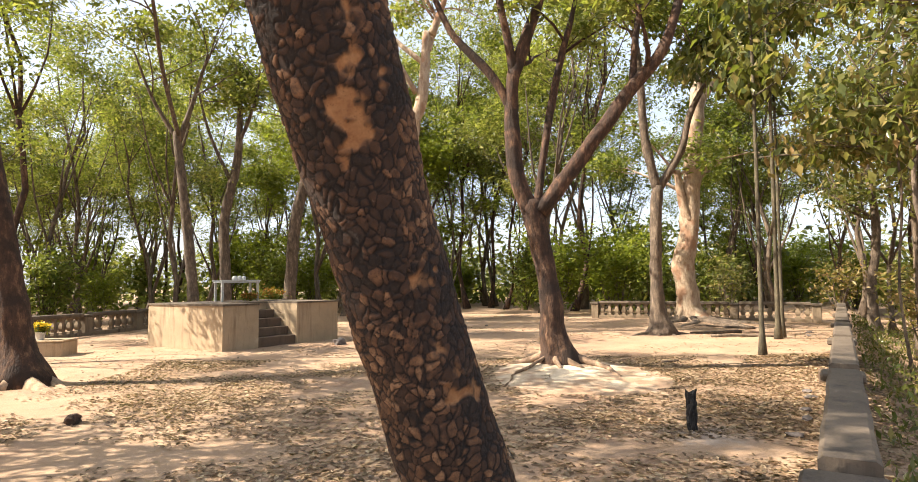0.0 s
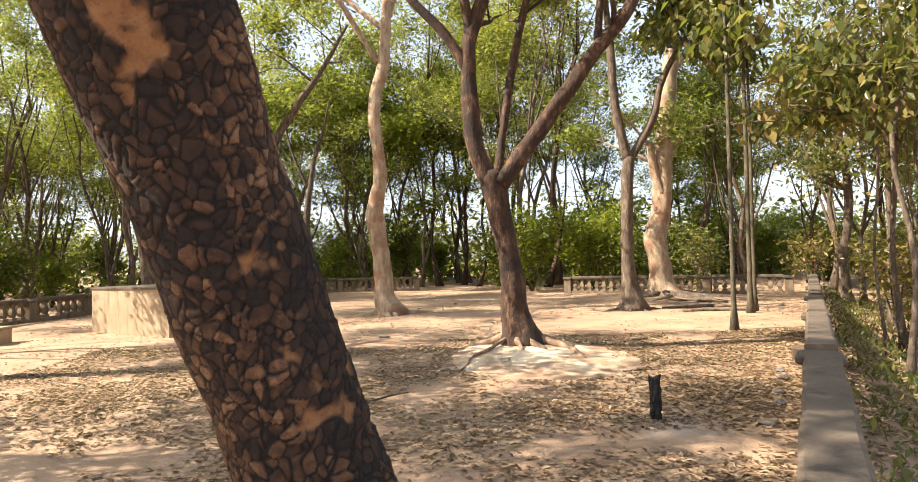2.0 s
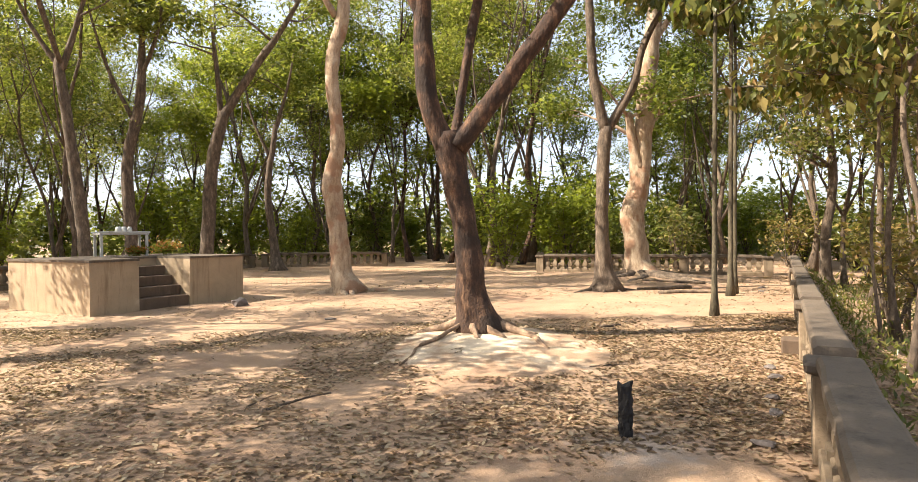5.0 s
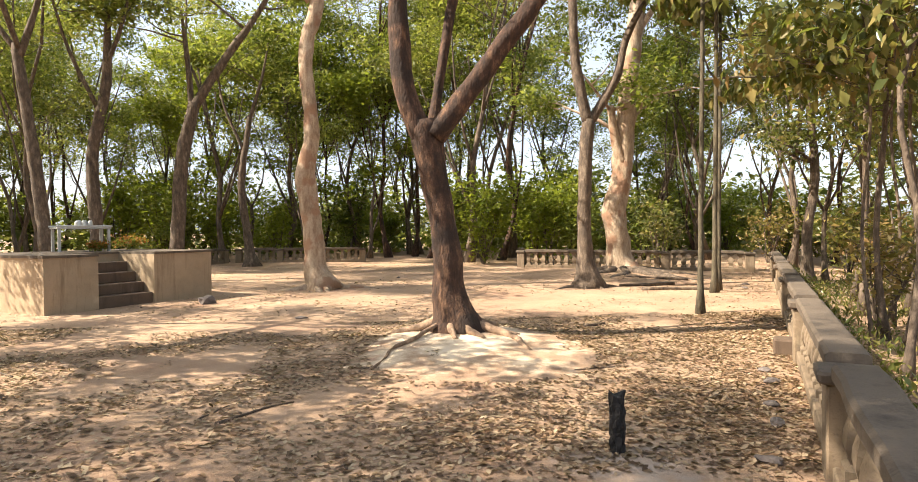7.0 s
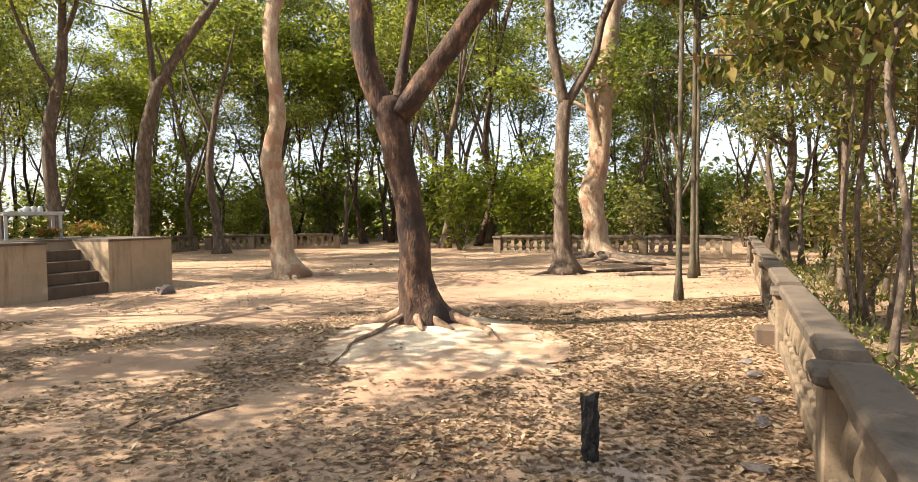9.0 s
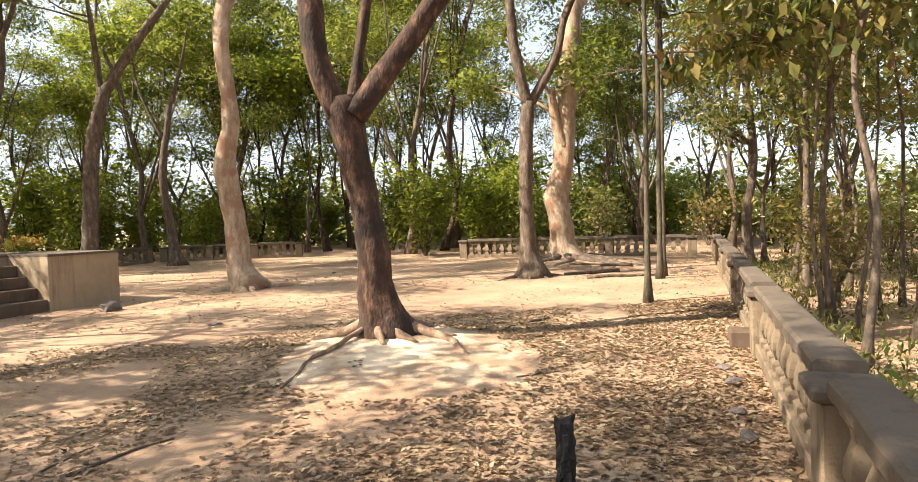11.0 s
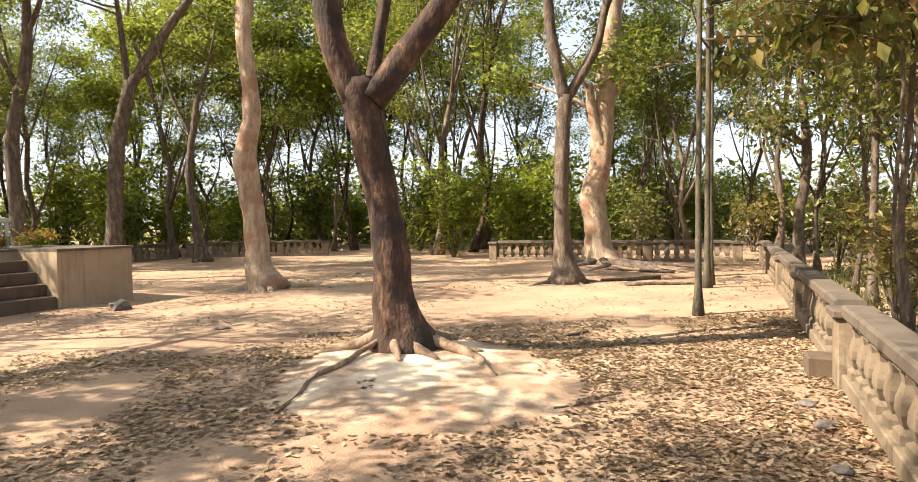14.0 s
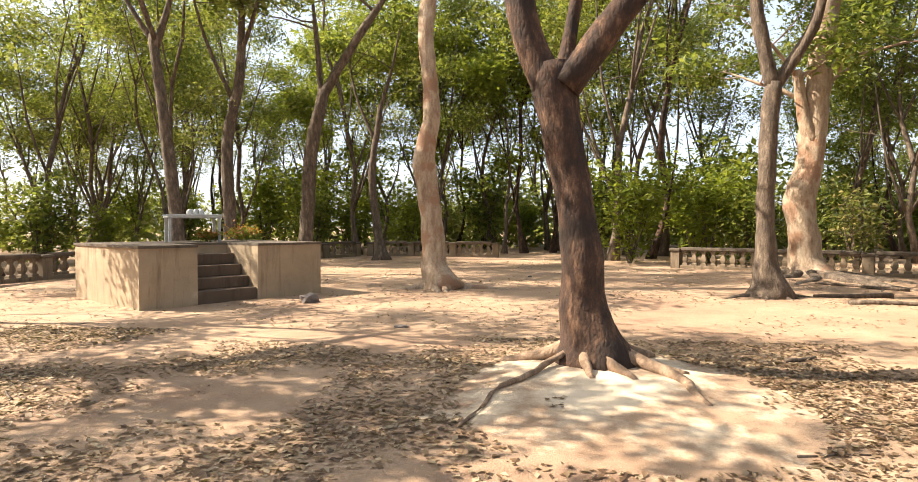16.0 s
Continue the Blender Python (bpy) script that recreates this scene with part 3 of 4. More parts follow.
grow_tree("pale_tree", "smooth pale-barked tree with a crooked trunk", [
    [(-0.86, 19.2, 0.0, 0.270), (-1.03, 19.2, 0.44, 0.270), (-1.07, 19.2, 1.40, 0.275), (-1.19, 19.2, 2.40, 0.249), (-1.28, 19.2, 3.05, 0.262), (-1.11, 19.2, 3.85, 0.209), (-1.10, 19.2, 4.69, 0.190), (-1.21, 19.2, 5.67, 0.190), (-1.17, 19.2, 6.59, 0.197), (-0.91, 19.2, 7.50, 0.183), (-0.75, 19.2, 9.6, 0.134)],
    [(-0.6, 19.2, 9.5, 0.13), (-0.2, 19.0, 10.5, 0.09), (0.4, 18.8, 12.0, 0.05)],
    # next two limbs: added high up, mostly unseen, to shade the open ground
    [(-1.1, 19.2, 7.6, 0.09), (-2.4, 18.6, 9.6, 0.07), (-3.8, 17.6, 10.8, 0.05), (-5.4, 16.4, 11.6, 0.03)],
    [(-0.9, 19.2, 8.6, 0.09), (-2.4, 20.4, 10.2, 0.07), (-4.2, 21.4, 11.6, 0.04)],
    [(-0.7, 19.2, 9.0, 0.09), (-0.5, 19.9, 10.4, 0.07), (-1.0, 20.8, 11.6, 0.04)]],
    BARK_PALE, LEAF_FINE, 22, 6000, 0.21, 0.4, 0.36, 1, 4, 2.4, 0.2, 16)
grow_tree("grey_forked_tree", "slender grey-brown tree forking above head height", [
    [(6.15, 18.3, 0.0, 0.27), (6.08, 18.3, 1.2, 0.19), (6.1, 18.3, 2.9, 0.18), (6.2, 18.3, 4.4, 0.17)],
    [(6.18, 18.3, 4.3, 0.15), (5.85, 18.3, 6.0, 0.13), (5.77, 18.3, 7.8, 0.11), (5.6, 18.4, 10.2, 0.06)],
    [(6.22, 18.3, 4.3, 0.13), (6.95, 18.3, 5.5, 0.11), (7.3, 18.3, 6.7, 0.09), (8.2, 18.2, 8.3, 0.06), (8.9, 18.0, 9.8, 0.03)]],
    BARK_GREY, LEAF_GREEN, 23, 6000, 0.22, 0.42, 0.36, 1, 4, 2.3, 0.2, 14)
grow_tree("stout_tree", "stout pale-brown tree with broken stub and knotted roots", [
    [(8.85, 23.0, 0.0, 0.400), (8.83, 23.0, 0.21, 0.400), (8.76, 23.0, 1.11, 0.386), (8.64, 23.0, 2.17, 0.417), (8.88, 23.0, 3.21, 0.354), (9.00, 23.0, 4.60, 0.338), (9.13, 23.0, 6.00, 0.321), (9.27, 23.0, 7.38, 0.305), (9.45, 23.0, 8.77, 0.273), (9.6, 23.0, 10.4, 0.168)],
    [(8.9, 22.9, 3.7, 0.22), (8.6, 22.85, 4.7, 0.16), (8.45, 22.8, 5.7, 0.12)],
    [(9.5, 23.0, 9.2, 0.15), (9.0, 22.6, 10.6, 0.1), (8.3, 22.0, 12.0, 0.05)],
    [(9.4, 23.0, 8.2, 0.13), (10.4, 22.6, 9.6, 0.09), (11.4, 22.0, 10.8, 0.05)]],
    BARK_PALE, LEAF_GREEN, 24, 6000, 0.24, 0.42, 0.4, 1, 4, 2.5, 0.2, 18)
grow_tree("root_flared_tree", "brown tree with flaring roots in dappled shade", [
    [(-6.95, 10.1, 0.0, 0.27), (-7.08, 10.1, 0.9, 0.235), (-7.22, 10.1, 1.7, 0.22), (-7.58, 10.1, 3.4, 0.2), (-7.9, 10.1, 5.2, 0.17)],
    [(-7.9, 10.1, 5.0, 0.15), (-7.8, 9.2, 6.4, 0.11), (-7.6, 7.6, 7.8, 0.06)],
    [(-7.9, 10.1, 5.0, 0.14), (-8.8, 11.2, 6.6, 0.1), (-9.4, 12.8, 8.2, 0.05)],
    [(-7.7, 10.1, 4.4, 0.12), (-9.0, 9.4, 6.0, 0.09), (-10.4, 8.8, 7.4, 0.05)]],
    BARK_RED, LEAF_FINE, 25, 5500, 0.18, 0.42, 0.30, 1, 4, 2.0, 0.2, 16)
grow_tree("leaning_fork_tree", "brown tree leaning and forking beyond the platform", [
    [(-7.35, 27.1, 0.0, 0.32), (-7.2, 27.1, 1.4, 0.27), (-7.0, 27.1, 4.3, 0.25), (-6.5, 27.1, 6.5, 0.22)],
    [(-6.55, 27.1, 6.3, 0.19), (-5.2, 27.1, 8.4, 0.15), (-4.2, 27.1, 9.8, 0.11), (-3.0, 27.0, 11.8, 0.05)],
    [(-6.6, 27.1, 6.2, 0.12), (-6.7, 27.0, 8.0, 0.10), (-6.9, 27.0, 10.0, 0.05)]],
    BARK_GREY, LEAF_FINE, 26, 5500, 0.24, 0.4, 0.42, 1, 4, 2.8, 0.25, 12)
grow_tree("slender_tree", "slender grey tree standing behind the platform", [
    [(-9.5, 25.7, 0.0, 0.28), (-9.5, 25.7, 1.5, 0.23), (-9.6, 25.7, 4.3, 0.2), (-9.1, 25.7, 6.8, 0.17), (-9.0, 25.7, 9.4, 0.09)],
    [(-9.4, 25.7, 6.0, 0.09), (-10.2, 25.4, 8.0, 0.06), (-10.6, 25.0, 10.0, 0.03)],
    [(-9.1, 25.7, 7.4, 0.09), (-8.3, 25.4, 9.2, 0.06), (-7.9, 25.0, 11.0, 0.03)]],
    BARK_GREY, LEAF_FINE, 27, 4500, 0.24, 0.4, 0.42, 1, 4, 2.6, 0.25, 12)
grow_tree("slender_tree", "slender dark tree with upswept limbs behind the platform", [
    [(-9.3, 22.2, 0.0, 0.24), (-9.4, 22.2, 1.6, 0.19), (-9.7, 22.2, 4.2, 0.17), (-10.1, 22.2, 7.2, 0.14)],
    [(-10.0, 22.2, 6.8, 0.11), (-9.5, 22.2, 8.3, 0.08), (-8.9, 22.0, 10.0, 0.04)],
    [(-10.05, 22.2, 6.9, 0.09), (-10.9, 22.0, 8.4, 0.06), (-11.4, 21.6, 10.0, 0.03)],
    # long limb added above view over the platform, to cast shade beyond it
    [(-10.0, 22.2, 7.0, 0.09), (-9.8, 20.4, 9.0, 0.07), (-9.0, 18.0, 10.4, 0.05), (-8.4, 16.0, 11.0, 0.03)]],
    BARK_GREY, LEAF_FINE, 28, 4500, 0.24, 0.4, 0.42, 1, 4, 2.6, 0.25, 12)
grow_tree("slender_tree", "thin brown tree at the far edge of the clearing", [
    [(-5.3, 30.9, 0.0, 0.24), (-5.5, 30.9, 1.6, 0.18), (-5.7, 30.9, 3.7, 0.16), (-5.3, 30.9, 6.7, 0.12)],
    [(-5.35, 30.9, 6.4, 0.1), (-4.7, 30.7, 8.4, 0.06), (-4.3, 30.5, 10.2, 0.03)],
    [(-5.6, 30.9, 5.2, 0.08), (-6.4, 30.8, 7.2, 0.05), (-6.7, 30.8, 9.2, 0.03)]],
    BARK_GREY, LEAF_GREEN, 29, 4500, 0.26, 0.4, 0.42, 1, 4, 2.6, 0.25, 10)

# straight young trees with big drooping leaves
for (bx, by, r, h), sd in zip(((6.6, 13.15, 0.044, 8.6), (8.6, 16.3, 0.056, 9.4), (8.98, 16.8, 0.045, 9.0)), (31, 32, 33)):
    grow_tree("pole_tree", "straight thin greenish young tree with large drooping leaves", [
        [(bx, by, 0, r * 1.15), (bx + 0.02, by, 2, r), (bx + 0.05, by, 5, r * 0.9), (bx + 0.05, by, h * 0.8, r * 0.7), (bx, by, h, r * 0.3)]],
        BARK_POLE, LEAF_BROAD, sd, 1500, 0.30, 0.5, 0.4, 1, 5, 1.9, 0.4, 10, droop=0.9, group="pole trees", lift=0.1)


def roots(owner, at, r0, dirs, bark, seed):
    """Surface roots that snake out from a trunk's foot."""
    rng = np.random.default_rng(seed)
    for az, ln, r in dirs:
        s = Soup()
        a, p, pts, rad = radians(az), np.array([at[0], at[1]], float), [], []
        p = p + np.array([math.cos(a), math.sin(a)]) * r0 * 0.4
        n = 9
        for k in range(n + 1):
            t = k / n
            z = ground_height(p[0], p[1]) + r * (0.1 - 0.75 * t) + 0.15 * math.exp(-t * ln * 4.5)
            pts.append((p[0] - at[0], p[1] - at[1], z - at[2]))
            rad.append(r * (1.25 - 0.85 * t))
            a += rng.normal(0, 0.22)
            p = p + np.array([math.cos(a), math.sin(a)]) * ln / n
        s.tube(pts, rad, 8, 0.25)
        part("root", s, bark, owner, smooth=True)


roots(bpy.data.objects["forked_tree"], (1.89, 11.0, 0.06), 0.3, ((190, 0.85, 0.075), (222, 2.0, 0.030), (250, 0.55, 0.06), (290, 0.6, 0.07), (322, 0.8, 0.075), (348, 1.4, 0.065), (20, 0.9, 0.07), (80, 0.7, 0.07), (130, 0.7, 0.07)), BARK_FOOT, 41)
roots(bpy.data.objects["pale_tree"], (-0.95, 19.2, 0), 0.36, ((200, 1.3, 0.13), (250, 0.8, 0.12), (290, 0.8, 0.11), (345, 2.2, 0.09), (30, 1.0, 0.1)), BARK_PALE, 42)
roots(bpy.data.objects["stout_tree"], (8.85, 23.0, 0), 0.5, ((180, 1.5, 0.17), (215, 2.2, 0.15), (250, 3.2, 0.14), (275, 4.2, 0.13), (300, 4.6, 0.14), (325, 3.4, 0.12), (350, 2.5, 0.13)), BARK_GREY, 43)
roots(bpy.data.objects["grey_forked_tree"], (6.15, 18.3, 0), 0.25, ((180, 1.6, 0.07), (240, 0.6, 0.07), (300, 0.7, 0.07), (10, 1.1, 0.07)), BARK_GREY, 44)
roots(bpy.data.objects["root_flared_tree"], (-6.95, 10.1, 0), 0.34, ((330, 1.2, 0.14), (280, 0.8, 0.13), (240, 0.9, 0.13), (20, 1.0, 0.12), (190, 0.9, 0.12)), BARK_ROOT, 45)
roots(bpy.data.objects["leaning_tree"], (0.42, 3.0, 0), 0.3, ((150, 1.0, 0.09), (200, 0.9, 0.09), (330, 0.9, 0.09), (60, 0.9, 0.09)), BARK_RED, 46)


# ---- charred stump and loose debris ----
def build_stump():
    ob = thing("charred_stump", "burnt black wooden stump standing in ashy earth", "stump", "", (2.58, 6.62, 0.0), 20)
    s = Soup()
    rings = []
    rng = random.Random(6)
    for i in range(20):
        z = -0.12 + 0.50 * i / 19
        rings.append([((0.052 + 0.032 * noise.noise(Vector((math.cos(a) * 3, math.sin(a) * 3, z * 14)))) * math.cos(a) + 0.03 * (0.42 - z) * 0.6,
                       (0.046 + 0.030 * noise.noise(Vector((math.cos(a) * 3, math.sin(a) * 3 + 9, z * 14)))) * math.sin(a), z + (0.022 * math.cos(2 * a + 1) if i > 16 else 0)) for a in np.linspace(0, 2 * math.pi, 23)[:-1]])
    s.loft(rings)
    part("post", s, CHAR, ob)


build_stump()


def stone(at, r, seed, name="stone", label="small dark stone lying on the earth", mat=None):
    bm = bmesh.new()
    bmesh.ops.create_icosphere(bm, subdivisions=2, radius=1)
    off = Vector((seed * 3.1, 0, 0))
    for v in bm.verts:
        v.co *= 1 + 0.45 * noise.noise(v.co * 1.4 + off)
        v.co = Vector((v.co.x * r[0], v.co.y * r[1], v.co.z * r[2]))
    me = bpy.data.meshes.new(name)
    bm.to_mesh(me)
    bm.free()
    me.materials.append(mat or ROCK)
    ob = new(name, me)
    ob.matrix_basis = pose(at[0], at[1], ground_height(at[0], at[1]) + r[2] * 0.55, 0, 0, seed * 47)
    tagged(ob, label, "stone", "loose stones")


stone((-2.95, 16.2), (0.2, 0.11, 0.12), 1, label="dark lump of stone beside the platform")
stone((-4.34, 7.25), (0.13, 0.08, 0.07), 2, label="reddish-brown clod lying on the earth", mat=BARK_RED)
for k, (sx, sy) in enumerate(((4.3, 7.5), (4.75, 8.2), (4.05, 7.05), (5.0, 8.7), (3.5, 6.3), (-0.6, 13.6), (1.2, 22.5), (9.9, 17.2), (10.4, 18.0))):
    stone((sx, sy), (0.07 + 0.02 * (k % 3), 0.055, 0.03), 3 + k, mat=ROCK, label="rough broken stone half sunk in the earth")


def stick(at, az, ln, r, seed, label="dry fallen stick on the earth"):
    rng = np.random.default_rng(seed)
    s = Soup()
    pts, a, p = [], radians(az), np.array([0.0, 0.0])
    for k in range(6):
        pts.append((p[0], p[1], ground_height(at[0] + p[0], at[1] + p[1]) + r * 0.7))
        a += rng.normal(0, 0.15)
        p = p + np.array([math.cos(a), math.sin(a)]) * ln / 5
    s.tube(pts, [r * (1 - 0.1 * k) for k in range(6)], 6)
    ob = part("fallen_stick", s, BARK_GREY, smooth=True)
    ob.location = (at[0], at[1], 0)
    tagged(ob, label, "stick", "fallen sticks")


for k, (sx, sy, az, ln, r) in enumerate(((-0.35, 7.6, 62, 0.75, 0.014), (-0.55, 7.7, 80, 0.5, 0.009), (7.2, 17.2, 10, 1.8, 0.05), (8.6, 18.4, 170, 1.6, 0.06), (9.6, 19.6, 150, 1.9, 0.05),
                                          (3.0, 9.0, 20, 0.5, 0.01), (-3.0, 9.5, 140, 0.6, 0.012), (0.6, 5.6, 100, 0.4, 0.008), (4.0, 11.8, 5, 0.5, 0.03))):
    stick((sx, sy), az, ln, r, 60 + k)


# ---- surrounding wood ----
def wood_tree(k, leaf, bark, h, leaves, size):
    rng = np.random.default_rng(100 + k)
    r = 0.04 + 0.0055 * h * rng.uniform(0.5, 1.0)
    x = y = 0.0
    pts = []
    for i in range(6):
        pts.append((x, y, h * 0.62 * i / 5, r * (1.1 - 0.11 * i)))
        x += rng.normal(0, 0.28)
        y += rng.normal(0, 0.28)
    limbs = [pts]
    for j in range(6):
        b = pts[rng.integers(1, 6)]
        a = rng.uniform(0, 6.28)
        w = rng.uniform(0.9, 2.0)
        limbs.append([(b[0], b[1], b[2], b[3] * 0.6), (b[0] + w * 0.5 * math.cos(a), b[1] + w * 0.5 * math.sin(a), b[2] + h * 0.14, b[3] * 0.42), (b[0] + w * math.cos(a + 0.3), b[1] + w * math.sin(a + 0.3), min(h, b[2] + h * 0.34), b[3] * 0.18)])
    limbs.append([pts[-1], (x, y, h * 0.8, r * 0.35), (x + 0.3, y, h, r * 0.12)])
    return grow_tree("woodland_tree", "slim woodland tree with thin crooked limbs and airy foliage", limbs, bark, leaf, 200 + k, leaves, size, 0.42, 0.42, 1, 3, 2.0, 0.8, 7, group="woodland trees", at=(0, 0, 0), keep=0.25)


def shrub(k, leaf, h, leaves, size, label):
    rng = np.random.default_rng(300 + k)
    ob = thing("shrub", label, "shrub", "undergrowth")
    s, tips = Soup(), []
    for j in range(7):
        a, w = rng.uniform(0, 6.28), rng.uniform(0.3, 1.0)
        ln = [np.array([w * t * math.cos(a + t * 0.5), w * t * math.sin(a + t * 0.5), h * t * rng.uniform(0.85, 1.0) - 0.1, 0.03 * (1.1 - t)]) for t in (0, 0.25, 0.5, 0.75, 1.0)]
        s.tube([q[:3] for q in ln], [q[3] for q in ln], 5)
        branch_out(s, ln, rng, tips, 0, 0.9, 0.3, 4, 0.6, h * 0.3)
        tips += [q[:3] for q in ln[1:]]
    part("stem", s, BARK_GREY, ob)
    c = crown_points(tips, leaves, 0.28, rng, 0.8, 0.7)
    c[:, 2] = np.maximum(c[:, 2], 0.05)
    o = new("foliage", leaves_mesh("foliage", c, size, 0.45, leaf, rng, 0.3))
    o.parent = ob
    return ob


def place(ob, x, y, sc, rz):
    return copy_thing(ob, Matrix.Translation((x, y, ground_height(x, y))) @ Matrix.Rotation(rz, 4, "Z") @ Matrix.Diagonal((sc, sc, sc, 1)))


def build_wood():
    rng = random.Random(11)
    kinds = [wood_tree(0, LEAF_FINE, BARK_GREY, 14, 7500, 0.17), wood_tree(1, LEAF_GREEN, BARK_GREY, 13, 8500, 0.18), wood_tree(2, LEAF_FINE, BARK_RED, 15, 7500, 0.17),
             wood_tree(3, LEAF_GREEN, BARK_GREY, 12, 8500, 0.18), wood_tree(4, LEAF_LIME, BARK_GREY, 9, 5000, 0.27), wood_tree(5, LEAF_BROAD, BARK_GREY, 10, 3000, 0.26)]
    home = [(-18, 27), (-3.5, 38), (3.0, 36.5), (-14.5, 30), (-10.5, 38), (15.2, 21.3)]
    spots = [(x, y, i) for i, (x, y) in enumerate(home)]
    for i, (x, y) in enumerate(home):
        kinds[i].location = (x, y, ground_height(x, y))
    def free(x, y, d):
        return all((x - a) ** 2 + (y - b) ** 2 > d * d for a, b, _ in spots)
    # north and north-west, behind the far balustrades
    for _ in range(900):
        if len(spots) > 74:
            break
        x, y = rng.uniform(-34, 24), rng.uniform(26, 52)
        if y < 35 and -12 < x < 6.5 or y < 30 and 3 < x < 15 or (x > 14 and y < 26):
            continue
        if free(x, y, 2.1):
            spots.append((x, y, rng.choice((0, 1, 2, 3, 3, 1, 4))))
    # west, past the dark balustrade
    n = len(spots)
    for _ in range(600):
        if len(spots) > n + 6:
            break
        x, y = rng.uniform(-32, -16.5), rng.uniform(2, 27)
        if free(x, y, 2.3):
            spots.append((x, y, rng.choice((0, 2, 0, 3))))
    # east, outside the low wall
    n = len(spots)
    for _ in range(600):
        if len(spots) > n + 15:
            break
        x, y = rng.uniform(7, 34), rng.uniform(3, 34)
        side = (x - 3.9) * 0.846 - (y - 6.23) * 0.533
        if 3.2 < side < 16 and free(x, y, 2.6):
            spots.append((x, y, rng.choice((5, 5, 1, 5, 3))))
    # first five listed here: unseen trees added west of view to cast dappled shade
    for x, y, k in spots[6:] + [(-12.5, 6.5, 2), (-11.0, 1.5, 2), (-11.0, 12.3, 1), (-8.6, 4.4, 0), (-6.6, 0.2, 1), (-14.0, 17.0, 2), (4.6, 31.5, 0), (0.8, 37.6, 2), (6.4, 33.0, 2), (2.2, 42.0, 0), (7.5, 36.0, 0)]:
        tall = rng.uniform(0.85, 1.2)
        if y > 26 and -9 < x < 16:
            tall *= 1.28
        place(kinds[k], x, y, tall, rng.uniform(0, 6.28))
    for x, y, k, tall in ((-13.9, 20.6, 2, 1.3),):
        place(kinds[k], x, y, tall, rng.uniform(0, 6.28))
    bush = [shrub(0, LEAF_GREEN, 2.4, 1700, 0.22, "dense green leafy shrub behind the low wall"), shrub(1, LEAF_LIME, 2.8, 1700, 0.22, "sunlit lime-green shrub at the wood's edge"),
            shrub(2, LEAF_DRY, 2.2, 750, 0.17, "dry yellow-brown shrub among the trees"), shrub(3, LEAF_BROAD, 2.6, 900, 0.2, "dark broad-leaved shrub in the shade")]
    hb = [(9.5, 29.0), (-8.5, 37.0), (10.2, 13.2), (12.0, 26.8)]
    got = [(x, y, 0) for x, y in hb]
    for i, (x, y) in enumerate(hb):
        bush[i].location = (x, y, ground_height(x, y))
    for _ in range(2500):
        if len(got) > 105:
            break
        x, y = rng.uniform(-36, 30), rng.uniform(4, 56)
        side = (x - 3.9) * 0.846 - (y - 6.23) * 0.533
        north = y > 35.2 + max(0, 0.1 * abs(x)) * 0 and x < 7 or (y > 28.5 - (x - 6) * 0.55 and x >= 5 and side < 1)
        west = x < -13.4
        east = 1.6 < side < 18 and x > 6
        if not (north or west or east) or any((x - a) ** 2 + (y - b) ** 2 < 2.6 for a, b, _ in got):
            continue
        if north and rng.random() < 0.4 or west and rng.random() < 0.6:
            continue
        k = rng.choice((2, 2, 3, 0)) if east else rng.choice((0, 1, 1, 2, 0, 1))
        got.append((x, y, k))
        place(bush[k], x, y, rng.uniform(0.9, 1.8) if north else rng.uniform(0.6, 1.25), rng.uniform(0, 6.28))



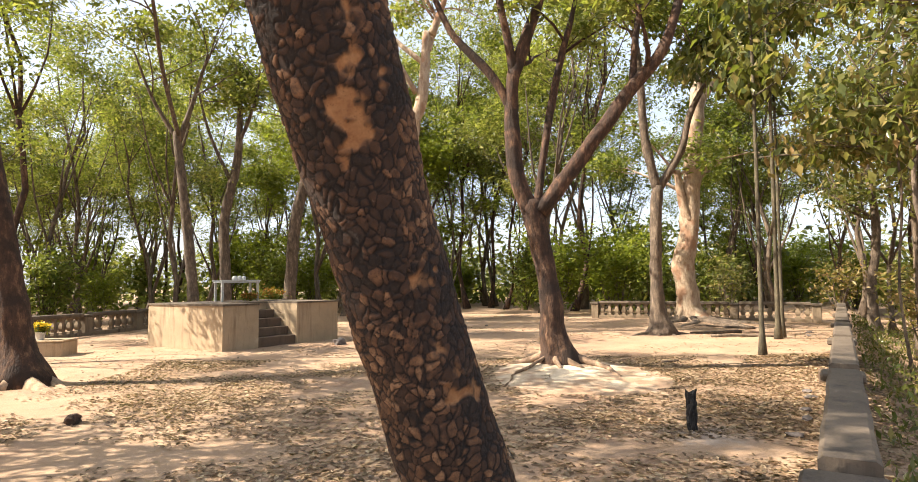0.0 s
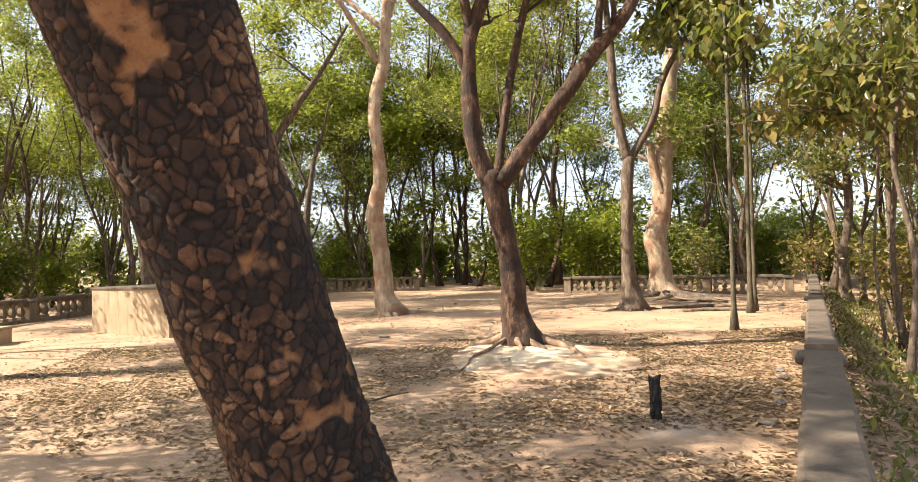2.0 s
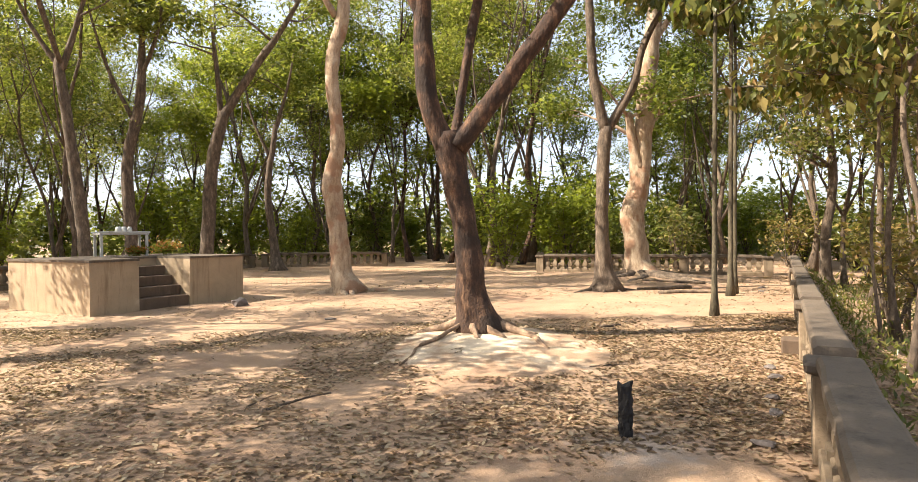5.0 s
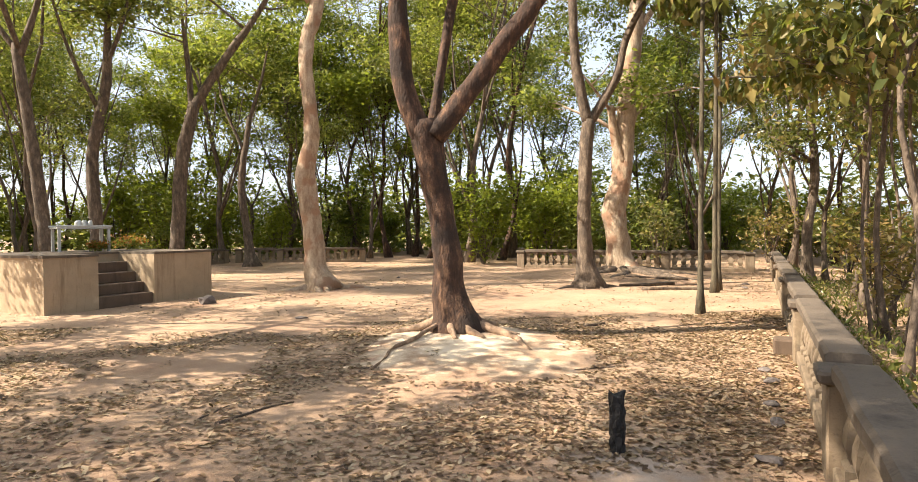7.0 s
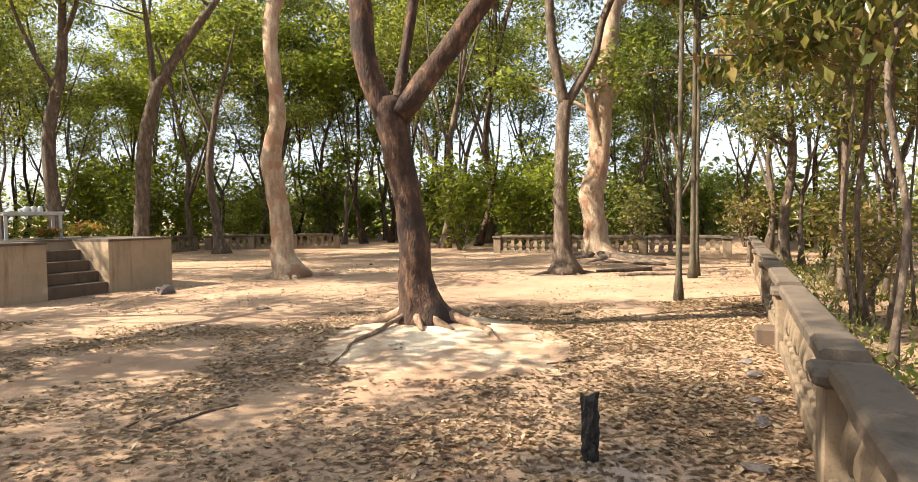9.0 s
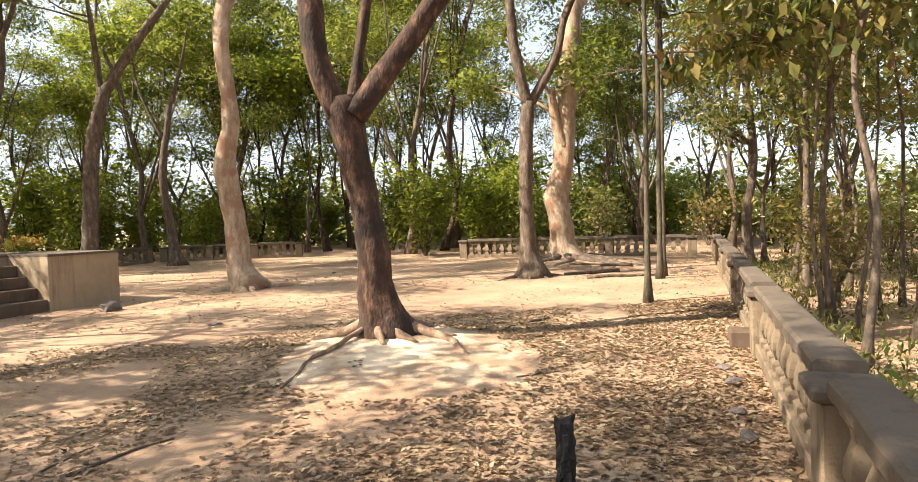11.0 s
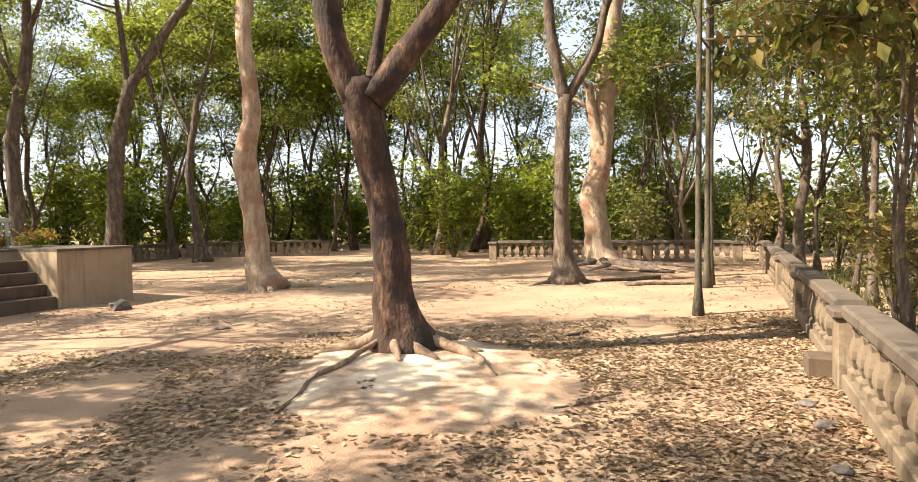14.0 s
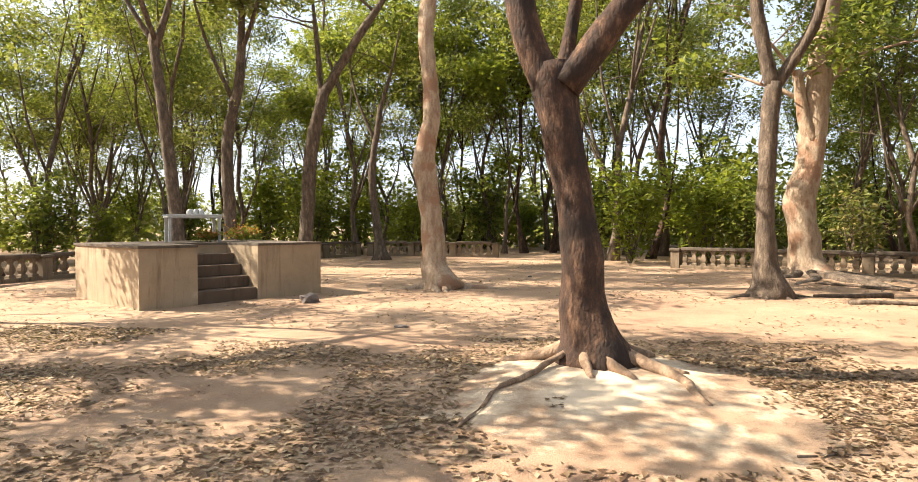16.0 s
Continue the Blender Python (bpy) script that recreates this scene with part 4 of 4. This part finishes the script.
def thin_trunks():
    """Thin crooked stems outside the low wall."""
    for k, (x, y, r) in enumerate(((7.3, 9.4, 0.04), (9.6, 12.4, 0.05), (11.6, 15.3, 0.075), (12.4, 15.0, 0.045), (14.6, 21.4, 0.16), (13.2, 17.6, 0.05), (9.4, 10.6, 0.05),
                                    (8.3, 11.1, 0.025), (9.2, 11.5, 0.03), (10.4, 12.2, 0.022), (10.9, 13.7, 0.03), (12.0, 13.3, 0.035), (13.0, 16.2, 0.025), (11.2, 11.4, 0.03), (8.4, 8.7, 0.028))):
        rng = np.random.default_rng(500 + k)
        w = [rng.normal(0, 0.12) for _ in range(8)]
        grow_tree("thin_tree", "thin crooked tree with browning leaves beyond the balustrade" if k % 2 else "thin crooked tree with broad dull-green leaves beyond the balustrade", [
            [(x, y, -0.4, r * 1.2), (x + w[0], y + w[1], 1.4, r), (x + w[2], y + w[3], 3.2, r * 0.9), (x + w[4] * 2, y + w[5], 5.4, r * 0.7), (x + w[6] * 3, y + w[7], 7.6, r * 0.3)]],
            BARK_GREY, LEAF_DRY if k % 2 else LEAF_BROAD, 510 + k, 800, 0.2, 0.5, 0.45, 1, 5, 1.7, 0.4, 8, droop=0.8, group="thin trees", lift=0.1)


thin_trunks()
build_wood()


def build_far_wood():
    """The depth of the wood beyond the clearing, too far to tell its trees apart."""
    rng = np.random.default_rng(91)
    pts = []
    while len(pts) < 36000:
        az = rng.uniform(-1.15, 1.15)
        d = rng.uniform(44, 74)
        x, y = math.sin(az) * d, math.cos(az) * d
        crown = 6.5 + 5.0 * noise.noise(Vector((az * 14, d * 0.09, 0)))
        if az < -0.12:
            crown -= 2.8
            if rng.random() < 0.6:
                continue
        z = abs(rng.normal(0, 1)) * crown * 0.42
        if noise.noise(Vector((x * 0.33, y * 0.33, z * 0.45))) + 0.45 * noise.noise(Vector((x, y, z))) > 0.02 + z * 0.025:
            pts.append((x, y, z + 0.1))
    tagged(new("far_wood", leaves_mesh("far_wood", pts, 0.6, 0.5, LEAF_FAR, rng, 0.2)), "distant sunlit green and yellowish wood beyond the clearing", "woodland", kind="stuff")


build_far_wood()


def build_weeds():
    """Low green weeds on the bank outside the low wall."""
    rng = np.random.default_rng(77)
    pts = []
    while len(pts) < 15000:
        x, y = rng.uniform(2, 22), rng.uniform(0, 24)
        side = (x - 3.9) * 0.846 - (y - 6.23) * 0.533
        if 0.35 < side < 7 and noise.noise(Vector((x * 0.7, y * 0.7, 1))) > -0.1:
            pts.append((x, y, ground_height(x, y) + rng.uniform(0.0, 0.3)))
    tagged(new("weeds", leaves_mesh("weeds", pts, 0.11, 0.35, LEAF_BROAD, rng, -0.7)), "low green weeds covering the bank", "weeds", kind="stuff")


build_weeds()
